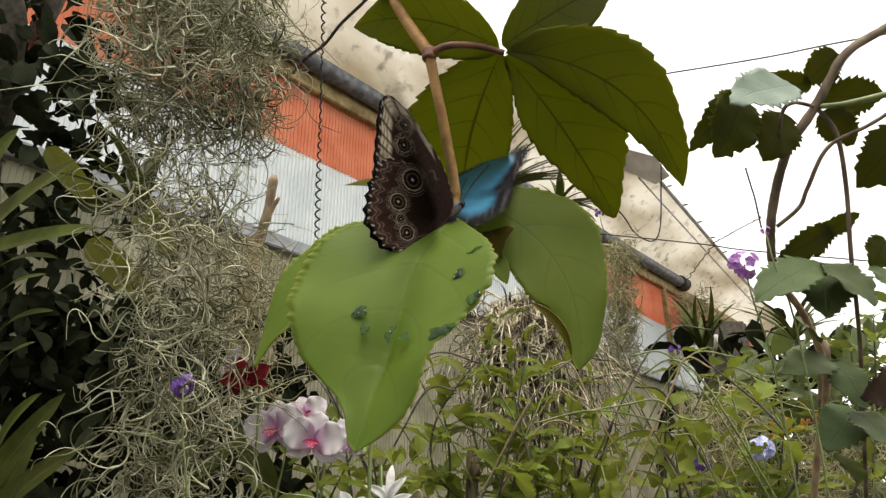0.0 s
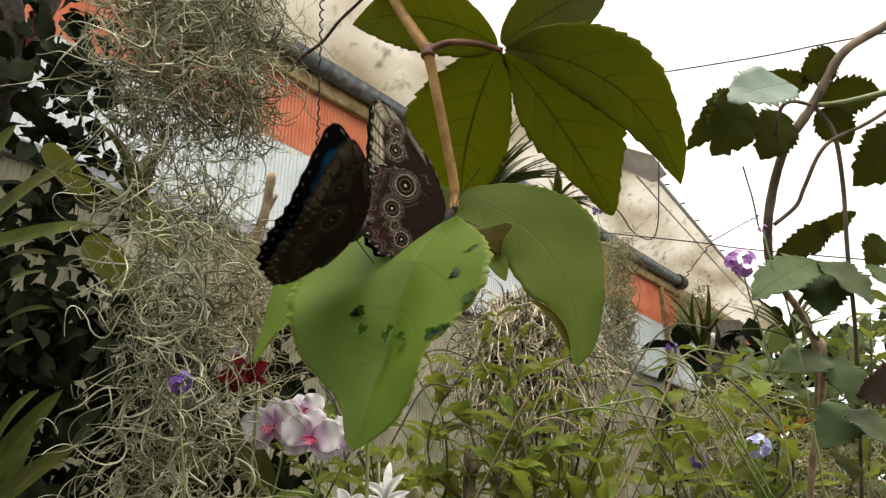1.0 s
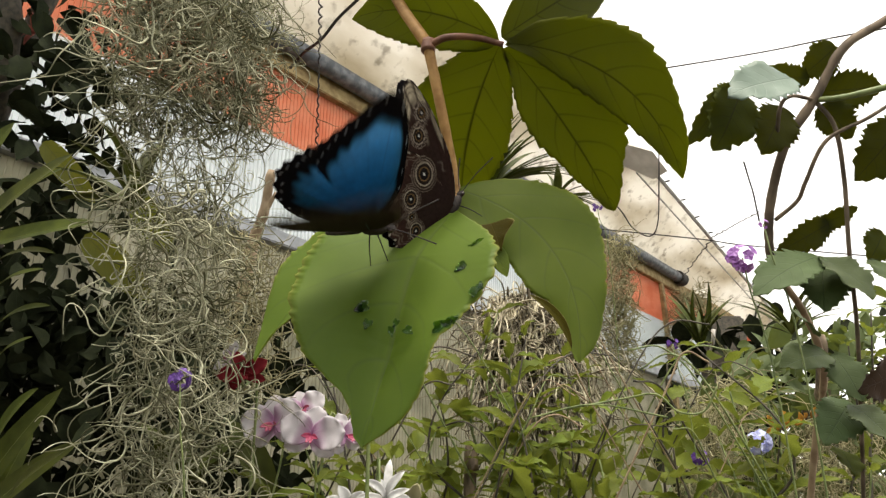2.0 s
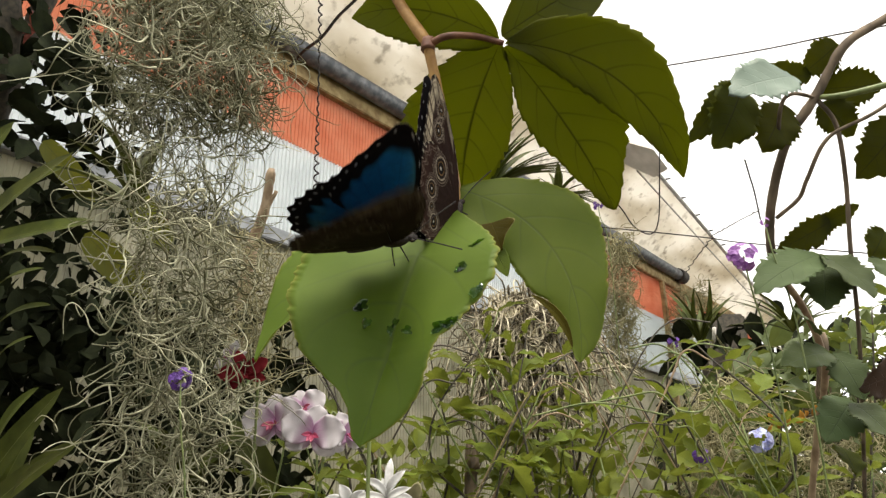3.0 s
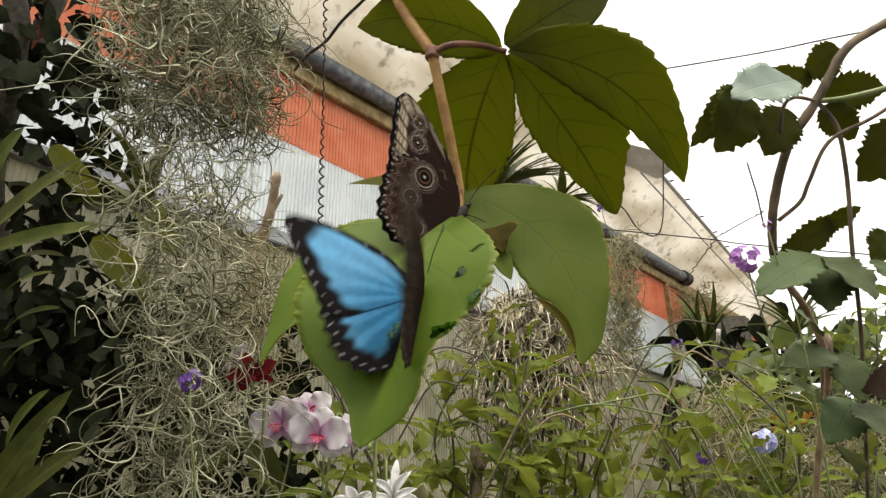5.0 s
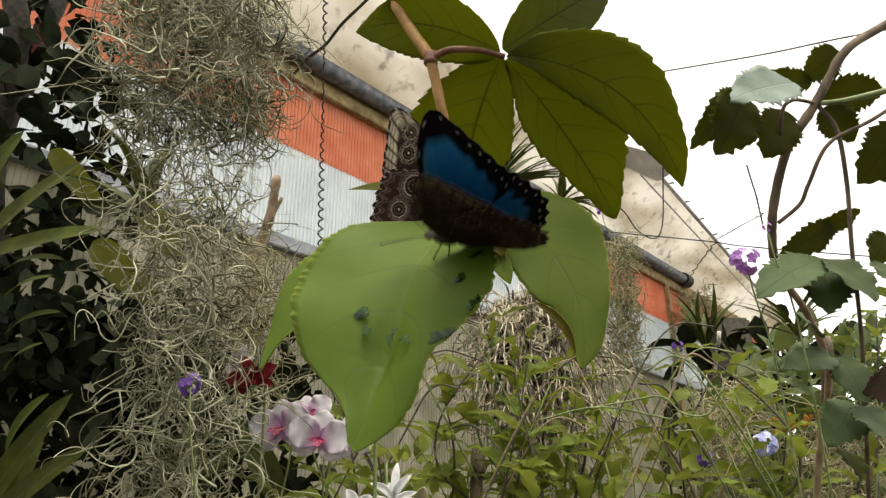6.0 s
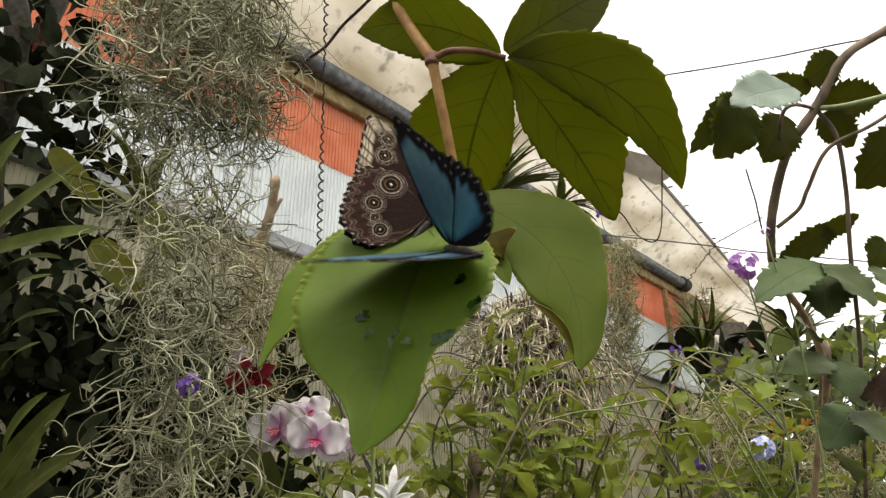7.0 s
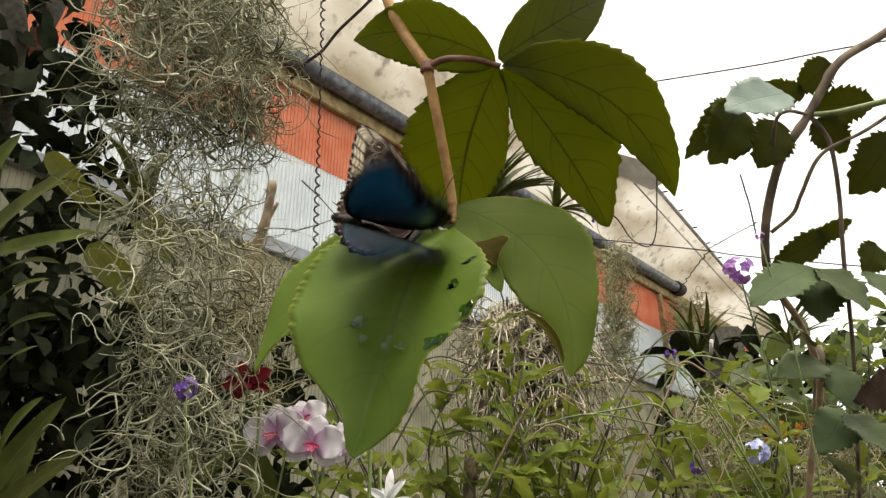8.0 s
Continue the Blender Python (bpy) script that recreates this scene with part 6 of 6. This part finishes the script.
    walk(flutter_r, [
        (0, pose(0.002, 0, 0.002, 0, -45, 0)), (0.1, pose(0.002, 0, 0.002, 0, -30, 0)), (0.2, pose(0.002, 0, 0.002, 0, -80, 0)),
        (0.3, pose(0.002, 0, 0.002, 0, -88, 0)), (0.4, pose(0.002, 0, 0.002, 0, -20, 0)), (0.5, pose(0.002, 0, 0.002, 0, 34, 0)),
        (0.6, pose(0.002, 0, 0.002, 0, -40, 0)), (0.7, pose(0.002, 0, 0.002, 0, -86, 0)), (0.8, pose(0.002, 0, 0.002, 0, -60, 0)),
        (0.9, pose(0.002, 0, 0.002, 0, -55, 0)), (1, pose(0.002, 0, 0.002, 0, -87, 0)), (1.1, pose(0.002, 0, 0.002, 0, -55, 0)),
        (1.2, pose(0.002, 0, 0.002, 0, -89, 0)), (1.3, pose(0.002, 0, 0.002, 0, -62, 0)), (1.4, pose(0.002, 0, 0.002, 0, -70, 0)),
        (1.5, pose(0.002, 0, 0.002, 0, -87, 0)), (1.6, pose(0.002, 0, 0.002, 0, -66, 0)), (1.7, pose(0.002, 0, 0.002, 0, -76, 0)),
        (1.8, pose(0.002, 0, 0.002, 0, -38, 0)), (1.95, pose(0.002, 0, 0.002, 0, -80, 0)), (2.1, pose(0.002, 0, 0.002, 0, -38, 0)),
        (2.25, pose(0.002, 0, 0.002, 0, -80, 0)), (2.4, pose(0.002, 0, 0.002, 0, -38, 0)), (2.55, pose(0.002, 0, 0.002, 0, -80, 0)),
        (2.7, pose(0.002, 0, 0.002, 0, -38, 0)), (2.8, pose(0.002, 0, 0.002, 0, -74, 0)), (2.9, pose(0.002, 0, 0.002, 0, -88, 0)),
        (3, pose(0.002, 0, 0.002, 0, -79, 0)), (3.1, pose(0.002, 0, 0.002, 0, -66, 0)), (3.2, pose(0.002, 0, 0.002, 0, -86, 0)),
        (3.3, pose(0.002, 0, 0.002, 0, -42, 0)), (3.4, pose(0.002, 0, 0.002, 0, -88, 0)), (3.5, pose(0.002, 0, 0.002, 0, -70, 0)),
        (3.6, pose(0.002, 0, 0.002, 0, -82, 0)), (3.7, pose(0.002, 0, 0.002, 0, -48, 0)), (3.8, pose(0.002, 0, 0.002, 0, -18, 0)),
        (3.9, pose(0.002, 0, 0.002, 0, -70, 0)), (4, pose(0.002, 0, 0.002, 0, -75, 0)), (4.1, pose(0.002, 0, 0.002, 0, -56, 0)),
        (4.2, pose(0.002, 0, 0.002, 0, -36, 0)), (4.3, pose(0.002, 0, 0.002, 0, -28, 0)), (4.4, pose(0.002, 0, 0.002, 0, -40, 0)),
        (4.5, pose(0.002, 0, 0.002, 0, -63, 0)), (4.6, pose(0.002, 0, 0.002, 0, -25, 0)), (4.7, pose(0.002, 0, 0.002, 0, -25, 0)),
        (4.8, pose(0.002, 0, 0.002, 0, -80, 0)), (4.95, pose(0.002, 0, 0.002, 0, -38, 0)), (5.1, pose(0.002, 0, 0.002, 0, -80, 0)),
        (5.25, pose(0.002, 0, 0.002, 0, -38, 0)), (5.4, pose(0.002, 0, 0.002, 0, -80, 0)), (5.55, pose(0.002, 0, 0.002, 0, -38, 0)),
        (5.7, pose(0.002, 0, 0.002, 0, -80, 0)), (5.8, pose(0.002, 0, 0.002, 0, -52, 0)), (5.9, pose(0.002, 0, 0.002, 0, -50, 0)),
        (6, pose(0.002, 0, 0.002, 0, -78, 0)), (6.1, pose(0.002, 0, 0.002, 0, -65, 0)), (6.2, pose(0.002, 0, 0.002, 0, -66, 0)),
        (6.3, pose(0.002, 0, 0.002, 0, -60, 0)), (6.4, pose(0.002, 0, 0.002, 0, -62, 0)), (6.5, pose(0.002, 0, 0.002, 0, -83, 0)),
        (6.6, pose(0.002, 0, 0.002, 0, -60, 0)), (6.7, pose(0.002, 0, 0.002, 0, -70, 0)), (6.8, pose(0.002, 0, 0.002, 0, -48, 0)),
        (6.9, pose(0.002, 0, 0.002, 0, -84, 0)), (7, pose(0.002, 0, 0.002, 0, -50, 0)), (7.1, pose(0.002, 0, 0.002, 0, -86, 0)),
        (7.2, pose(0.002, 0, 0.002, 0, -56, 0)), (7.3, pose(0.002, 0, 0.002, 0, -86, 0)), (7.4, pose(0.002, 0, 0.002, 0, -58, 0)),
        (7.5, pose(0.002, 0, 0.002, 0, -81, 0)), (7.6, pose(0.002, 0, 0.002, 0, -56, 0)), (7.7, pose(0.002, 0, 0.002, 0, -86, 0)),
        (7.8, pose(0.002, 0, 0.002, 0, -56, 0)), (7.9, pose(0.002, 0, 0.002, 0, -40, 0)), (8, pose(0.002, 0, 0.002, 0, -72, 0)),
    ])
    walk(flutter_l, [
        (0, pose(-0.002, 0, 0.002, 0, 46, 0)), (0.1, pose(-0.002, 0, 0.002, 0, 30, 0)), (0.2, pose(-0.002, 0, 0.002, 0, 80, 0)),
        (0.3, pose(-0.002, 0, 0.002, 0, 88, 0)), (0.4, pose(-0.002, 0, 0.002, 0, 24, 0)), (0.5, pose(-0.002, 0, 0.002, 0, -37, 0)),
        (0.6, pose(-0.002, 0, 0.002, 0, 40, 0)), (0.7, pose(-0.002, 0, 0.002, 0, 86, 0)), (0.8, pose(-0.002, 0, 0.002, 0, 72, 0)),
        (0.9, pose(-0.002, 0, 0.002, 0, 72, 0)), (1, pose(-0.002, 0, 0.002, 0, 87, 0)), (1.1, pose(-0.002, 0, 0.002, 0, 78, 0)),
        (1.2, pose(-0.002, 0, 0.002, 0, 90, 0)), (1.3, pose(-0.002, 0, 0.002, 0, 76, 0)), (1.4, pose(-0.002, 0, 0.002, 0, 80, 0)),
        (1.5, pose(-0.002, 0, 0.002, 0, 87, 0)), (1.6, pose(-0.002, 0, 0.002, 0, 76, 0)), (1.7, pose(-0.002, 0, 0.002, 0, 82, 0)),
        (1.8, pose(-0.002, 0, 0.002, 0, 50, 0)), (1.95, pose(-0.002, 0, 0.002, 0, 84, 0)), (2.1, pose(-0.002, 0, 0.002, 0, 50, 0)),
        (2.25, pose(-0.002, 0, 0.002, 0, 84, 0)), (2.4, pose(-0.002, 0, 0.002, 0, 50, 0)), (2.55, pose(-0.002, 0, 0.002, 0, 84, 0)),
        (2.7, pose(-0.002, 0, 0.002, 0, 50, 0)), (2.8, pose(-0.002, 0, 0.002, 0, 73, 0)), (2.9, pose(-0.002, 0, 0.002, 0, 88, 0)),
        (3, pose(-0.002, 0, 0.002, 0, 78, 0)), (3.1, pose(-0.002, 0, 0.002, 0, 76, 0)), (3.2, pose(-0.002, 0, 0.002, 0, 84, 0)),
        (3.3, pose(-0.002, 0, 0.002, 0, 55, 0)), (3.4, pose(-0.002, 0, 0.002, 0, 88, 0)), (3.5, pose(-0.002, 0, 0.002, 0, 67, 0)),
        (3.6, pose(-0.002, 0, 0.002, 0, 84, 0)), (3.7, pose(-0.002, 0, 0.002, 0, 58, 0)), (3.8, pose(-0.002, 0, 0.002, 0, 24, 0)),
        (3.9, pose(-0.002, 0, 0.002, 0, 66, 0)), (4, pose(-0.002, 0, 0.002, 0, 69, 0)), (4.1, pose(-0.002, 0, 0.002, 0, 48, 0)),
        (4.2, pose(-0.002, 0, 0.002, 0, 40, 0)), (4.3, pose(-0.002, 0, 0.002, 0, 36, 0)), (4.4, pose(-0.002, 0, 0.002, 0, 50, 0)),
        (4.5, pose(-0.002, 0, 0.002, 0, 65, 0)), (4.6, pose(-0.002, 0, 0.002, 0, 26, 0)), (4.7, pose(-0.002, 0, 0.002, 0, 36, 0)),
        (4.8, pose(-0.002, 0, 0.002, 0, 84, 0)), (4.95, pose(-0.002, 0, 0.002, 0, 50, 0)), (5.1, pose(-0.002, 0, 0.002, 0, 84, 0)),
        (5.25, pose(-0.002, 0, 0.002, 0, 50, 0)), (5.4, pose(-0.002, 0, 0.002, 0, 84, 0)), (5.55, pose(-0.002, 0, 0.002, 0, 50, 0)),
        (5.7, pose(-0.002, 0, 0.002, 0, 84, 0)), (5.8, pose(-0.002, 0, 0.002, 0, 40, 0)), (5.9, pose(-0.002, 0, 0.002, 0, 26, 0)),
        (6, pose(-0.002, 0, 0.002, 0, 77, 0)), (6.1, pose(-0.002, 0, 0.002, 0, 58, 0)), (6.2, pose(-0.002, 0, 0.002, 0, 30, 0)),
        (6.3, pose(-0.002, 0, 0.002, 0, 30, 0)), (6.4, pose(-0.002, 0, 0.002, 0, 58, 0)), (6.5, pose(-0.002, 0, 0.002, 0, 82, 0)),
        (6.6, pose(-0.002, 0, 0.002, 0, 56, 0)), (6.7, pose(-0.002, 0, 0.002, 0, 66, 0)), (6.8, pose(-0.002, 0, 0.002, 0, 8, 0)),
        (6.9, pose(-0.002, 0, 0.002, 0, 82, 0)), (7, pose(-0.002, 0, 0.002, 0, 51, 0)), (7.1, pose(-0.002, 0, 0.002, 0, 80, 0)),
        (7.2, pose(-0.002, 0, 0.002, 0, 56, 0)), (7.3, pose(-0.002, 0, 0.002, 0, 82, 0)), (7.4, pose(-0.002, 0, 0.002, 0, 60, 0)),
        (7.5, pose(-0.002, 0, 0.002, 0, 88, 0)), (7.6, pose(-0.002, 0, 0.002, 0, 38, 0)), (7.7, pose(-0.002, 0, 0.002, 0, 84, 0)),
        (7.8, pose(-0.002, 0, 0.002, 0, 70, 0)), (7.9, pose(-0.002, 0, 0.002, 0, 40, 0)), (8, pose(-0.002, 0, 0.002, 0, 75, 0)),
    ])


motions()
